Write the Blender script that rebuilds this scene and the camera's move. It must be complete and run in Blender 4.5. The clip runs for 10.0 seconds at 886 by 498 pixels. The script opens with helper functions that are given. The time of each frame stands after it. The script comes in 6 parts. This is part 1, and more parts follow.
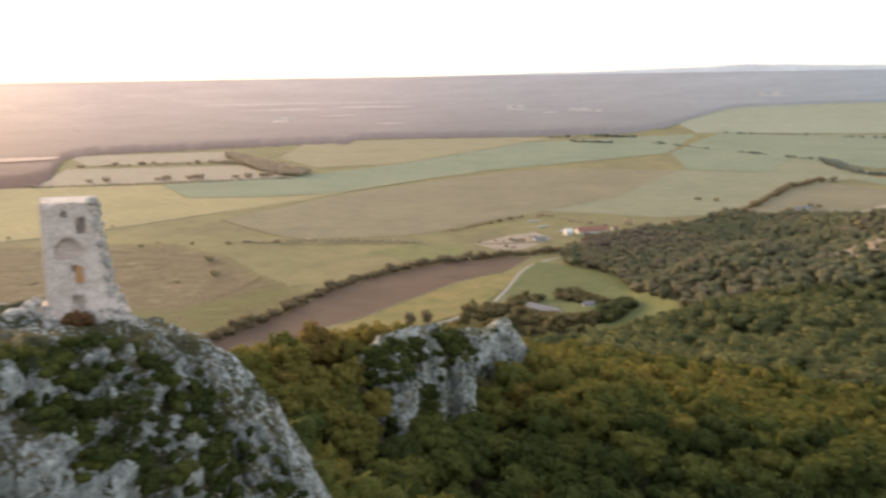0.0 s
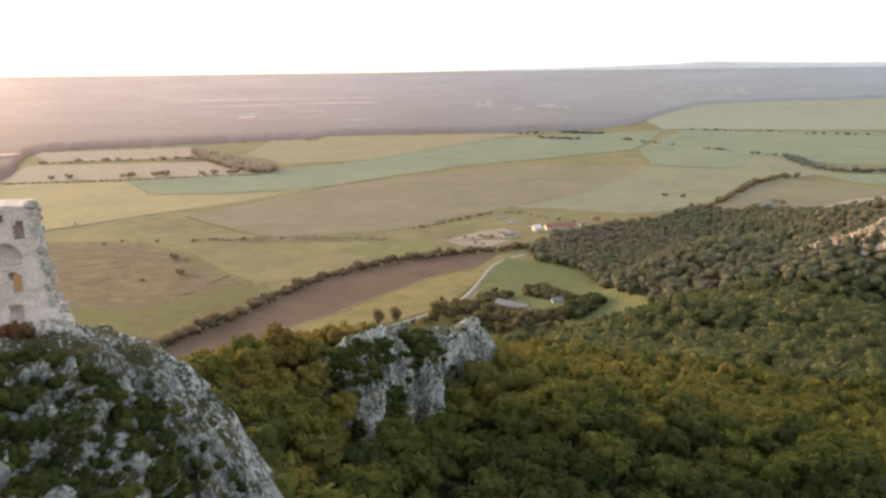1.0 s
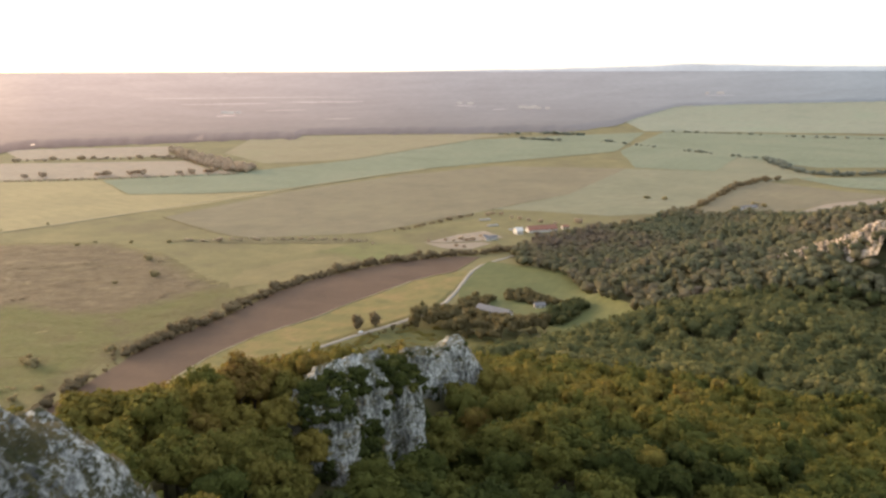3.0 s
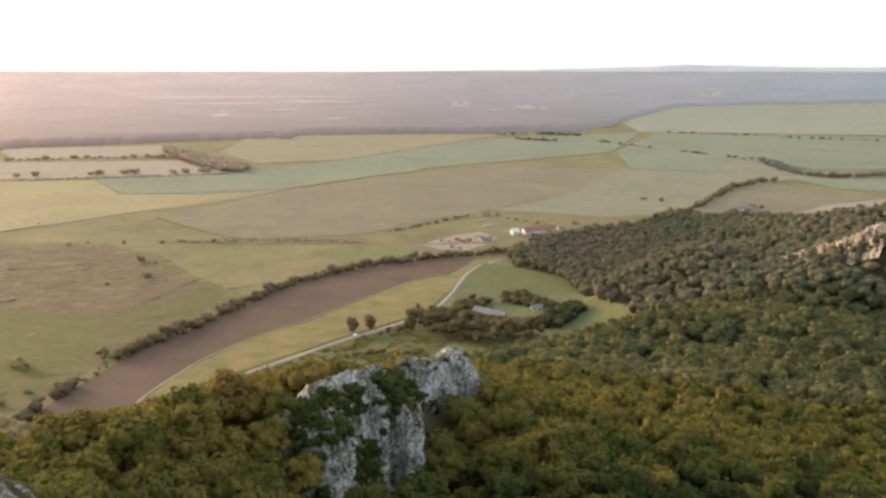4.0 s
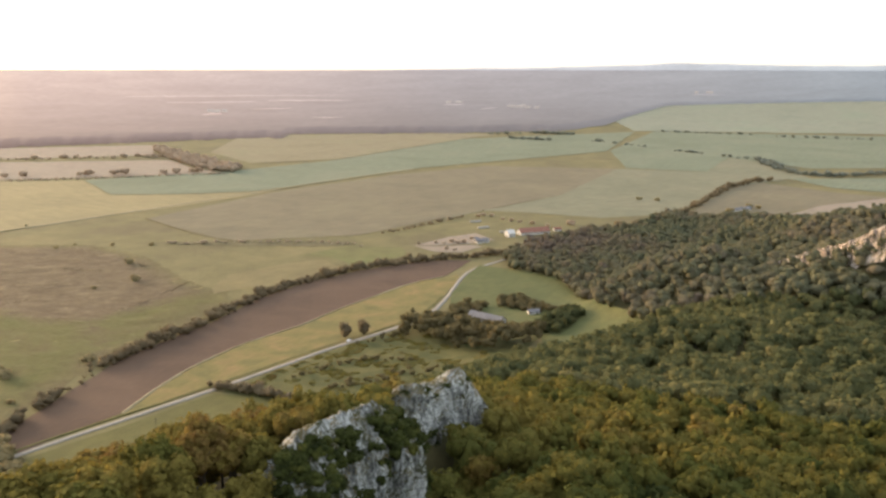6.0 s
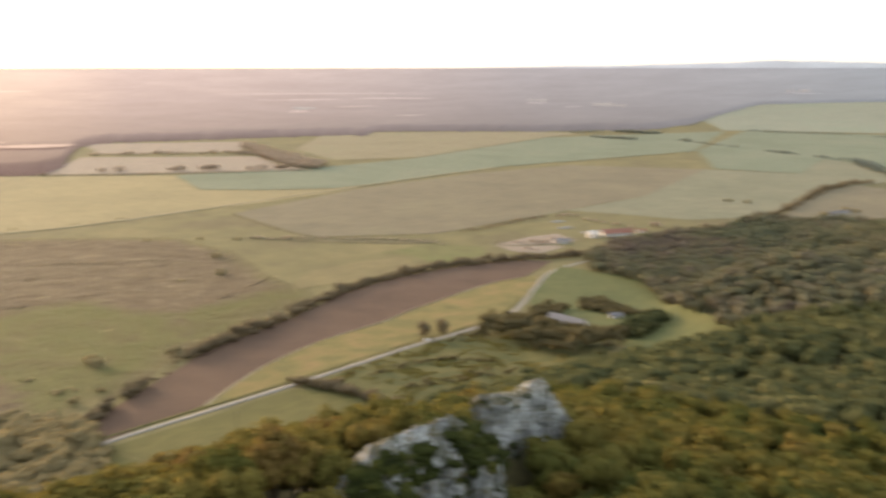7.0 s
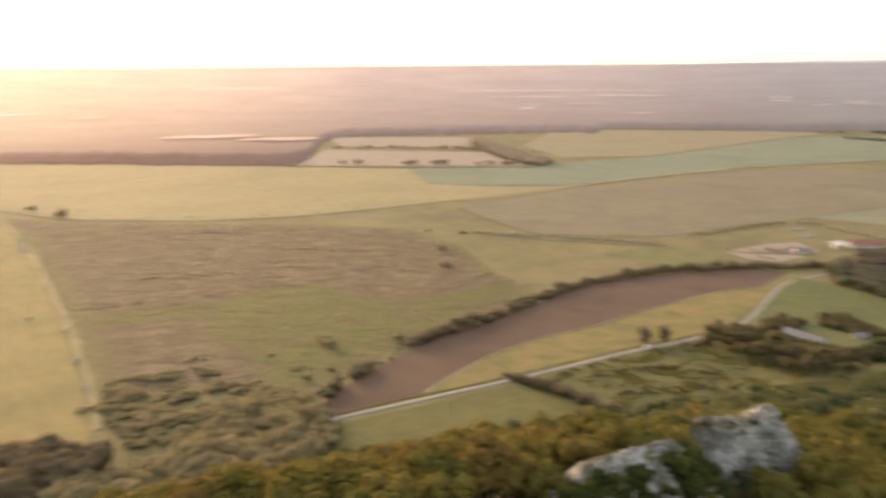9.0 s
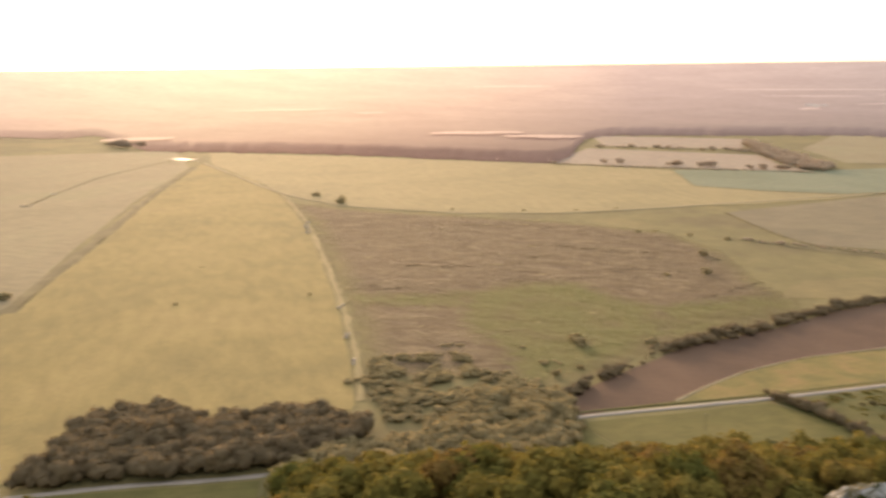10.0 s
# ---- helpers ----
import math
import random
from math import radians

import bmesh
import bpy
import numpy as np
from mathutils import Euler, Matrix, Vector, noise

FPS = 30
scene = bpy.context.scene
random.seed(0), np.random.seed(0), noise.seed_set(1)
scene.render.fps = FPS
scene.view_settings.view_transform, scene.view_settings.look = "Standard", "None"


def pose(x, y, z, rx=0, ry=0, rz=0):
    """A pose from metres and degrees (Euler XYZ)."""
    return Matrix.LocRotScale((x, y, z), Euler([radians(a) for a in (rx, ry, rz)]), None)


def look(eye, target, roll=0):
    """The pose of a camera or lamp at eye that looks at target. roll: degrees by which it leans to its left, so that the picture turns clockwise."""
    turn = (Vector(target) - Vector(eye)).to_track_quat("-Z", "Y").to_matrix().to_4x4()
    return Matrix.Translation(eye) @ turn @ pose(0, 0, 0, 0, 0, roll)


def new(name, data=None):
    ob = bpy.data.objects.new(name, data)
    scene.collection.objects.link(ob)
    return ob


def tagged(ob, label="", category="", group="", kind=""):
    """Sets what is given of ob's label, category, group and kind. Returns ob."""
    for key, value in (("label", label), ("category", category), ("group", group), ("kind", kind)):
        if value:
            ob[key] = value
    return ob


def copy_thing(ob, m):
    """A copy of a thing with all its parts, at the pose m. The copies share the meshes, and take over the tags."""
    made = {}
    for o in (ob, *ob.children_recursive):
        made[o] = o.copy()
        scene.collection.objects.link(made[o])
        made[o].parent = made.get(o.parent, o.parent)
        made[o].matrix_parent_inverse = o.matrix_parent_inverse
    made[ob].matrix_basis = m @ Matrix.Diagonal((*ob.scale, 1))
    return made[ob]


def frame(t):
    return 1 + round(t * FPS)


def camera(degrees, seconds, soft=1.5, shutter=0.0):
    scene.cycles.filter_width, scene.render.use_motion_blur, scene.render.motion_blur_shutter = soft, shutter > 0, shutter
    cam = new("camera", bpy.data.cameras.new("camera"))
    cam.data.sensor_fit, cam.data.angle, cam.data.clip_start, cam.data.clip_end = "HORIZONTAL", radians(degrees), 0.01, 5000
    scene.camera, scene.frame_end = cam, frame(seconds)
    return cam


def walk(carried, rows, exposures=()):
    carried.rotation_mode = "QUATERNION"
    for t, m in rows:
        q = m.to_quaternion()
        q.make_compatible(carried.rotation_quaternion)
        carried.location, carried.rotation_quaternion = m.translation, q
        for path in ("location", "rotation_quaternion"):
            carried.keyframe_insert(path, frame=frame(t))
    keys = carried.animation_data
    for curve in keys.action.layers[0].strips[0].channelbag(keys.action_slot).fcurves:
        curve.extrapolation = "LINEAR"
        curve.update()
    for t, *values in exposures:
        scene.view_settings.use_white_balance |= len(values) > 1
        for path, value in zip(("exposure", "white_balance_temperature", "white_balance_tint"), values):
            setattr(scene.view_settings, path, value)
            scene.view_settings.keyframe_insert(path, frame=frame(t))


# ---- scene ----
cam = camera(55.39, 10.0, soft=2.7, shutter=0.8)
PATH = [  # seconds, eye, target, roll
    (0, (0.00, 0.00, 200.00), (-10.080, 97.448, 179.944), -0.88),
    (0.1, (0.00, 0.18, 199.99), (-8.653, 97.738, 179.798), -0.83),
    (0.2, (0.01, 0.36, 199.99), (-7.669, 97.982, 179.696), -0.81),
    (0.3, (0.01, 0.54, 199.98), (-7.225, 98.188, 179.646), -0.79),
    (0.5, (0.02, 0.91, 199.96), (-6.653, 98.580, 179.577), -0.78),
    (1, (0.12, 2.62, 200.02), (-6.320, 100.273, 179.467), -0.67),
    (1.5, (0.11, 5.36, 200.13), (-6.043, 103.029, 179.567), -0.57),
    (2, (-0.14, 8.69, 200.34), (-5.965, 106.379, 179.749), -0.33),
    (2.5, (-0.50, 12.79, 200.32), (-5.371, 110.533, 179.756), -0.21),
    (4, (-2.24, 24.89, 200.29), (-5.770, 122.676, 179.693), 0.06),
    (4.5, (-2.88, 28.48, 200.36), (-6.200, 126.270, 179.722), 0.13),
    (5, (-3.51, 32.25, 200.52), (-6.604, 130.037, 179.819), 0.14),
    (6.5, (-4.89, 43.92, 200.74), (-7.516, 141.710, 179.991), 0.05),
    (6.6, (-4.97, 44.49, 200.72), (-7.638, 142.281, 179.974), 0.05),
    (6.8, (-5.13, 45.64, 200.69), (-9.831, 143.340, 179.894), 0.04),
    (6.9, (-5.21, 46.21, 200.67), (-13.620, 143.645, 179.792), 0.01),
    (7, (-5.29, 46.78, 200.66), (-17.427, 143.805, 179.689), -0.01),
    (7.2, (-5.35, 47.46, 200.80), (-24.468, 143.316, 179.658), -0.06),
    (7.3, (-5.38, 47.80, 200.86), (-27.051, 143.098, 179.665), -0.08),
    (7.5, (-5.44, 48.48, 201.00), (-30.395, 142.952, 179.722), -0.10),
    (7.6, (-5.50, 48.62, 201.09), (-31.425, 142.821, 179.800), -0.12),
    (7.7, (-5.56, 48.75, 201.17), (-31.989, 142.813, 179.881), -0.13),
    (8, (-5.74, 49.15, 201.42), (-32.908, 142.999, 180.129), -0.15),
    (8.5, (-5.96, 49.13, 201.97), (-33.731, 142.800, 180.655), -0.27),
    (8.7, (-5.87, 48.77, 202.06), (-34.079, 142.315, 180.750), -0.27),
    (8.8, (-5.82, 48.60, 202.11), (-36.592, 141.330, 180.804), -0.31),
    (8.9, (-5.77, 48.42, 202.16), (-39.747, 140.031, 180.861), -0.36),
    (9, (-5.73, 48.24, 202.20), (-43.063, 138.539, 180.919), -0.42),
    (9.2, (-5.45, 47.71, 202.29), (-49.595, 134.875, 180.977), -0.48),
    (9.3, (-5.31, 47.45, 202.34), (-52.445, 133.026, 181.008), -0.50),
    (9.5, (-5.03, 46.92, 202.42), (-57.359, 129.417, 181.072), -0.55),
    (9.7, (-4.81, 46.24, 202.42), (-62.240, 125.290, 181.128), -0.61),
    (10, (-4.48, 45.23, 202.40), (-67.421, 119.981, 181.189), -0.68),
]
EXPOSURES = [(0, 0.86, 6800, 13), (6.5, 0.86, 6850, 13), (8, 0.85, 7250, 16), (10, 0.8, 7700, 20)]
walk(cam, [(t, look(e, g, r)) for t, e, g, r in PATH], EXPOSURES)
# ---- end of path ----

# ---------------------------------------------------------------- light
SUN_AZ = radians(54)      # left of +y
SUN_EL = radians(9)
world = bpy.data.worlds.new("sky")
scene.world = world
world.use_nodes = True
wn, wl = world.node_tree.nodes, world.node_tree.links
wn.clear()
sky = wn.new("ShaderNodeTexSky")
sky.sky_type = "NISHITA"
sky.sun_disc = False
sky.sun_elevation = SUN_EL
sky.sun_rotation = -SUN_AZ
sky.altitude = 300
sky.dust_density = 1.6
sky.air_density = 1.0
sky.ozone_density = 1.0
bgn = wn.new("ShaderNodeBackground")
bgn.inputs["Strength"].default_value = 0.12
wout = wn.new("ShaderNodeOutputWorld")
veil = wn.new("ShaderNodeBackground")      # thin milky cloud over the whole sky
veil.inputs["Color"].default_value = (0.86, 0.93, 1.0, 1)
veil.inputs["Strength"].default_value = 0.48
both = wn.new("ShaderNodeAddShader")
wl.new(sky.outputs[0], bgn.inputs["Color"])
wl.new(bgn.outputs[0], both.inputs[0])
wl.new(veil.outputs[0], both.inputs[1])
wl.new(both.outputs[0], wout.inputs["Surface"])

sun_data = bpy.data.lights.new("sun", "SUN")
sun_data.energy = 3.8
sun_data.angle = radians(22)
sun_data.color = (1.0, 0.74, 0.48)
sun = new("sun", sun_data)
sun.matrix_world = look((0, 0, 0), (math.sin(SUN_AZ) * math.cos(SUN_EL), -math.cos(SUN_AZ) * math.cos(SUN_EL), -math.sin(SUN_EL)))


# ---------------------------------------------------------------- materials
def material(name):
    m = bpy.data.materials.new(name)
    m.use_nodes = True
    nt = m.node_tree
    nt.nodes.clear()
    out = nt.nodes.new("ShaderNodeOutputMaterial")
    b = nt.nodes.new("ShaderNodeBsdfPrincipled")
    nt.links.new(b.outputs[0], out.inputs["Surface"])
    b.inputs["Specular IOR Level"].default_value = 0.2
    return m, nt, b, out


def node(nt, kind, **values):
    n = nt.nodes.new(kind)
    for key, value in values.items():
        n.inputs[key].default_value = value
    return n


def noise_tex(nt, vec, scale, detail=4.0, rough=0.55, distortion=0.0):
    n = node(nt, "ShaderNodeTexNoise", Scale=scale, Detail=detail, Roughness=rough, Distortion=distortion)
    nt.links.new(vec, n.inputs["Vector"])
    return n.outputs["Fac"]


def ramp(nt, fac, stops):
    r = nt.nodes.new("ShaderNodeValToRGB")
    e = r.color_ramp.elements
    while len(e) < len(stops):
        e.new(0.5)
    for el, (p, c) in zip(e, stops):
        el.position, el.color = p, (*c, 1)
    nt.links.new(fac, r.inputs["Fac"])
    return r.outputs["Color"]


def mixc(nt, fac, a, b, mode="MIX"):
    m = nt.nodes.new("ShaderNodeMix")
    m.data_type, m.blend_type = "RGBA", mode
    for sock, v in ((m.inputs[0], fac), (m.inputs[6], a), (m.inputs[7], b)):
        if isinstance(v, bpy.types.NodeSocket):
            nt.links.new(v, sock)
        else:
            sock.default_value = v if isinstance(v, float) else (*v, 1)
    return m.outputs[2]


def world_pos(nt, stretch=(1, 1, 1), along=None):
    """World position; along: the heading (radians from +x) that becomes the first axis before it is stretched."""
    vec = nt.nodes.new("ShaderNodeNewGeometry").outputs["Position"]
    if along is not None:
        turn = nt.nodes.new("ShaderNodeMapping")
        turn.inputs["Rotation"].default_value = (0, 0, -along)
        nt.links.new(vec, turn.inputs["Vector"])
        vec = turn.outputs["Vector"]
    mp = nt.nodes.new("ShaderNodeMapping")
    mp.inputs["Scale"].default_value = stretch
    nt.links.new(vec, mp.inputs["Vector"])
    return mp.outputs["Vector"]


def bump(nt, b, height, strength, distance):
    n = node(nt, "ShaderNodeBump", Strength=strength, Distance=distance)
    nt.links.new(height, n.inputs["Height"])
    nt.links.new(n.outputs[0], b.inputs["Normal"])


def field_material(name, c1, c2, c3, patch=60.0, grain=6.0, turn=0.0, rows=1.0, relief=0.4):
    """Grass, stubble or soil: patches, rows along one way and fine tufts."""
    m, nt, b, out = material(name)
    p = world_pos(nt)
    q = world_pos(nt, (1.0, rows, 1.0), turn)
    big = noise_tex(nt, p, 1 / patch, 5, 0.6, 0.4)
    mid = noise_tex(nt, q, 1 / (grain * 2.2), 5, 0.65)
    fine = noise_tex(nt, q, 1 / grain * 4, 3, 0.6)
    base = ramp(nt, big, [(0.36, c1), (0.5, c2), (0.66, c3)])
    var = ramp(nt, mid, [(0.3, (0.84, 0.84, 0.84)), (0.7, (1.13, 1.125, 1.1))])
    var2 = ramp(nt, fine, [(0.3, (0.87, 0.87, 0.87)), (0.7, (1.11, 1.11, 1.11))])
    col = mixc(nt, 1.0, mixc(nt, 1.0, base, var, "MULTIPLY"), var2, "MULTIPLY")
    nt.links.new(col, b.inputs["Base Color"])
    b.inputs["Roughness"].default_value = 0.95
    bump(nt, b, mid, relief, grain * 0.09)
    return m


def leaf_material(name, stops, glow=0.14):
    """Foliage whose tint attribute picks the colour of a tree, with finer variation inside the crown."""
    m, nt, b, out = material(name)
    p = world_pos(nt)
    a = nt.nodes.new("ShaderNodeAttribute")
    a.attribute_name = "tint"
    oi = nt.nodes.new("ShaderNodeObjectInfo")
    n1 = noise_tex(nt, p, 0.9, 3, 0.6)
    ad = nt.nodes.new("ShaderNodeMath")
    ad.operation = "MULTIPLY_ADD"
    nt.links.new(n1, ad.inputs[0])
    ad.inputs[1].default_value = 0.26
    nt.links.new(a.outputs["Fac"], ad.inputs[2])
    a2 = nt.nodes.new("ShaderNodeMath")
    a2.operation = "MULTIPLY_ADD"
    nt.links.new(oi.outputs["Random"], a2.inputs[0])
    a2.inputs[1].default_value = 0.16
    nt.links.new(ad.outputs[0], a2.inputs[2])
    a3 = nt.nodes.new("ShaderNodeMath")
    a3.operation = "SUBTRACT"
    nt.links.new(a2.outputs[0], a3.inputs[0])
    a3.inputs[1].default_value = 0.21
    col = ramp(nt, a3.outputs[0], stops)
    n2 = noise_tex(nt, p, 3.5, 2, 0.6)
    col = mixc(nt, 1.0, col, ramp(nt, n2, [(0.3, (0.6, 0.6, 0.6)), (0.7, (1.35, 1.35, 1.28))]), "MULTIPLY")
    nt.links.new(col, b.inputs["Base Color"])
    b.inputs["Roughness"].default_value = 0.95
    b.inputs["Specular IOR Level"].default_value = 0.04
    tr = nt.nodes.new("ShaderNodeBsdfTranslucent")
    nt.links.new(col, tr.inputs["Color"])
    mx = nt.nodes.new("ShaderNodeMixShader")
    mx.inputs[0].default_value = glow
    nt.links.new(b.outputs[0], mx.inputs[1])
    nt.links.new(tr.outputs[0], mx.inputs[2])
    nt.links.new(mx.outputs[0], out.inputs["Surface"])
    return m


def plain_material(name, c1, c2, scale=1.0, rough=0.8, relief=0.0, metal=0.0):
    m, nt, b, out = material(name)
    p = world_pos(nt)
    n = noise_tex(nt, p, scale, 5, 0.65)
    nt.links.new(ramp(nt, n, [(0.32, c1), (0.68, c2)]), b.inputs["Base Color"])
    b.inputs["Roughness"].default_value = rough
    b.inputs["Metallic"].default_value = metal
    if relief:
        bump(nt, b, n, relief, 0.3 / scale)
    return m


def rock_material(name, turf_from, hue=(1.0, 1.0, 1.0), pale=0.0, grain=0.8):
    """Pale limestone with dark cracks, lichen stains and turf on the ledges."""
    m, nt, b, out = material(name)
    p = world_pos(nt)
    tall = world_pos(nt, (1, 1, 0.2))
    n1 = noise_tex(nt, tall, grain, 12, 0.8, 0.35)
    n0 = noise_tex(nt, p, 0.12, 4, 0.6)
    n2 = noise_tex(nt, p, 2.6, 6, 0.7)
    n3 = noise_tex(nt, p, 0.3, 7, 0.72)
    n4 = mixc(nt, 0.3, n1, n0)
    stone = ramp(nt, n4, [(0.38 - pale, (0.03, 0.031, 0.03)), (0.44 - pale, (0.1, 0.102, 0.1)), (0.49 - pale, (0.27, 0.275, 0.27)), (0.54 - pale, (0.5, 0.505, 0.5)), (0.64 - pale, (0.68, 0.68, 0.67))])
    stain = ramp(nt, noise_tex(nt, p, 1.7, 6, 0.75), [(0.36, (0.25, 0.255, 0.24)), (0.47, (0.7, 0.71, 0.7)), (0.58, (1.1, 1.1, 1.08))])
    stone = mixc(nt, 1.0, mixc(nt, 1.0, stone, stain, "MULTIPLY"), hue, "MULTIPLY")
    g = nt.nodes.new("ShaderNodeNewGeometry")
    s = nt.nodes.new("ShaderNodeSeparateXYZ")
    nt.links.new(g.outputs["Normal"], s.inputs[0])
    k = nt.nodes.new("ShaderNodeMath")
    k.operation = "MULTIPLY_ADD"
    nt.links.new(n3, k.inputs[0])
    k.inputs[1].default_value = 1.4
    up = nt.nodes.new("ShaderNodeMath")
    up.operation = "MULTIPLY"
    nt.links.new(s.outputs["Z"], up.inputs[0])
    up.inputs[1].default_value = 0.28
    nt.links.new(up.outputs[0], k.inputs[2])
    k2 = nt.nodes.new("ShaderNodeMath")
    k2.operation = "MULTIPLY_ADD"
    nt.links.new(n2, k2.inputs[0])
    k2.inputs[1].default_value = 1.5
    nt.links.new(k.outputs[0], k2.inputs[2])
    mr = nt.nodes.new("ShaderNodeMapRange")
    mr.inputs["From Min"].default_value = turf_from
    mr.inputs["From Max"].default_value = turf_from + 0.12
    nt.links.new(k2.outputs[0], mr.inputs["Value"])
    n5 = noise_tex(nt, p, 0.22, 4, 0.6)
    turf = mixc(nt, 1.0, ramp(nt, n5, [(0.38, (0.05, 0.055, 0.023)), (0.52, (0.098, 0.086, 0.038)), (0.64, (0.19, 0.148, 0.074))]),
                ramp(nt, n2, [(0.3, (0.45, 0.45, 0.45)), (0.7, (1.5, 1.45, 1.4))]), "MULTIPLY")
    col = mixc(nt, mr.outputs[0], stone, turf)
    nt.links.new(col, b.inputs["Base Color"])
    b.inputs["Roughness"].default_value = 0.9
    bump(nt, b, n1, 0.9, 0.7)
    return m


STOPS = [(0.0, (0.036, 0.044, 0.017)), (0.22, (0.078, 0.088, 0.026)), (0.42, (0.122, 0.118, 0.032)), (0.6, (0.162, 0.137, 0.037)),
         (0.78, (0.208, 0.162, 0.043)), (0.9, (0.196, 0.124, 0.044)), (1.0, (0.158, 0.085, 0.041))]
M_LEAF = leaf_material("foliage", STOPS, 0.32)
# foliage colours greyed a step towards the hazed far leaves
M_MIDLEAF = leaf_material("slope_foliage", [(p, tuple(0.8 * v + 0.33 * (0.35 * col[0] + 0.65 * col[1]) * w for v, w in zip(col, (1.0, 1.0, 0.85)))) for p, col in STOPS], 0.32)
M_HEDGE = leaf_material("dry_hedge_leaves", [(0.0, (0.17, 0.135, 0.085)), (0.35, (0.22, 0.17, 0.105)), (0.6, (0.255, 0.195, 0.12)), (1.0, (0.285, 0.205, 0.128))], 0.38)
M_COPSE = leaf_material("copse_leaves", [(0.0, (0.132, 0.112, 0.058)), (0.35, (0.178, 0.145, 0.074)), (0.6, (0.217, 0.17, 0.086)), (1.0, (0.243, 0.18, 0.09))], 0.4)
M_WILLOW = leaf_material("willow_leaves", [(0.0, (0.24, 0.195, 0.105)), (0.4, (0.33, 0.268, 0.145)), (0.7, (0.39, 0.31, 0.17)), (1.0, (0.4, 0.3, 0.165))], 0.42)
# leaf copies for far plants: distance haze painted in as paler, greyer colour
M_FARLEAF = leaf_material("hazed_autumn_leaves", [(0.0, (0.105, 0.117, 0.082)), (0.25, (0.136, 0.142, 0.088)), (0.45, (0.168, 0.159, 0.097)), (0.65, (0.192, 0.164, 0.11)), (0.85, (0.178, 0.139, 0.11)), (1.0, (0.15, 0.119, 0.103))], 0.3)
M_FARHEDGE = leaf_material("far_hazed_thicket", [(0.0, (0.22, 0.165, 0.11)), (0.4, (0.28, 0.21, 0.14)), (0.7, (0.32, 0.235, 0.155)), (1.0, (0.32, 0.225, 0.15))], 0.38)
M_HAZEHEDGE = leaf_material("far_haze_paled_thicket", [(0.0, (0.4, 0.31, 0.235)), (0.4, (0.46, 0.355, 0.265)), (0.7, (0.5, 0.385, 0.285)), (1.0, (0.5, 0.375, 0.275))], 0.35)
M_HAZETREE = leaf_material("haze_paled_tree_line", [(0.0, (0.22, 0.235, 0.195)), (0.5, (0.255, 0.26, 0.215)), (1.0, (0.285, 0.27, 0.225))], 0.38)
M_BARK = plain_material("bark", (0.05, 0.04, 0.03), (0.12, 0.1, 0.08), 4.0, 0.95, 0.5)
M_ROCK = rock_material("limestone", 1.55, (1.12, 1.1, 1.08), 0.035, 1.3)
M_CLIFF = rock_material("cliff_limestone", 1.57, (1.05, 1.03, 1.0), 0.025, 1.0)
M_TURF = rock_material("dry_turf", 1.36, (1.0, 0.98, 0.95), 0.0, 1.3)
M_FLOOR = field_material("forest_soil_and_grass", (0.045, 0.045, 0.02), (0.07, 0.06, 0.025), (0.1, 0.085, 0.035), 25, 3)
M_GRASS = field_material("pasture_grass", (0.16, 0.13, 0.063), (0.182, 0.153, 0.068), (0.215, 0.174, 0.078), 120, 12)


def heath_material(name, brown, green, grass):
    """Dry heath in wavy streaks, with green hollows, thinning into the pasture at its rim."""
    m, nt, b, out = material(name)
    p = world_pos(nt)
    q = world_pos(nt, (1.0, 2.0, 1.0), 0.45)
    wide = noise_tex(nt, p, 1 / 55, 5, 0.6, 0.5)
    streak = noise_tex(nt, q, 1 / 26, 9, 0.72, 1.2)
    fine = noise_tex(nt, q, 1 / 5.0, 5, 0.7, 0.6)

    def share(key, spread, low, high):
        a = nt.nodes.new("ShaderNodeAttribute")
        a.attribute_name = key
        k = nt.nodes.new("ShaderNodeMath")
        k.operation = "MULTIPLY_ADD"
        nt.links.new(streak, k.inputs[0])
        k.inputs[1].default_value = spread
        nt.links.new(a.outputs["Fac"], k.inputs[2])
        r = nt.nodes.new("ShaderNodeMapRange")
        r.interpolation_type = "SMOOTHSTEP"
        r.inputs["From Min"].default_value, r.inputs["From Max"].default_value = low, high
        nt.links.new(k.outputs[0], r.inputs["Value"])
        return r.outputs[0]
    col = mixc(nt, share("lush", 1.1, 0.85, 1.3), ramp(nt, streak, brown), ramp(nt, wide, green))
    col = mixc(nt, share("inset", 0.8, 0.4, 0.9), ramp(nt, wide, grass), col)
    col = mixc(nt, 1.0, col, ramp(nt, fine, [(0.3, (0.74, 0.74, 0.74)), (0.7, (1.22, 1.21, 1.18))]), "MULTIPLY")
    nt.links.new(col, b.inputs["Base Color"])
    b.inputs["Roughness"].default_value = 0.95
    bump(nt, b, streak, 1.0, 5.0)
    return m


GRASS = [(0.36, (0.16, 0.13, 0.062)), (0.5, (0.182, 0.153, 0.067)), (0.66, (0.215, 0.174, 0.077))]
M_HEATH = heath_material("dry_heath", [(0.34, (0.1, 0.073, 0.041)), (0.45, (0.155, 0.114, 0.065)), (0.55, (0.19, 0.141, 0.082)), (0.68, (0.25, 0.186, 0.108))],
                         [(0.36, (0.145, 0.122, 0.05)), (0.5, (0.152, 0.138, 0.051)), (0.66, (0.14, 0.136, 0.045))], GRASS)
# crop green with its blue lifted slightly to paint in distance haze
M_GREEN = field_material("green_crop", (0.172, 0.184, 0.116), (0.19, 0.203, 0.13), (0.207, 0.21, 0.136), 170, 12, 0.9, 3.0)
M_MEADOW = field_material("mown_meadow", (0.104, 0.112, 0.042), (0.117, 0.122, 0.046), (0.136, 0.13, 0.05), 45, 5, 0.9, 2.0)
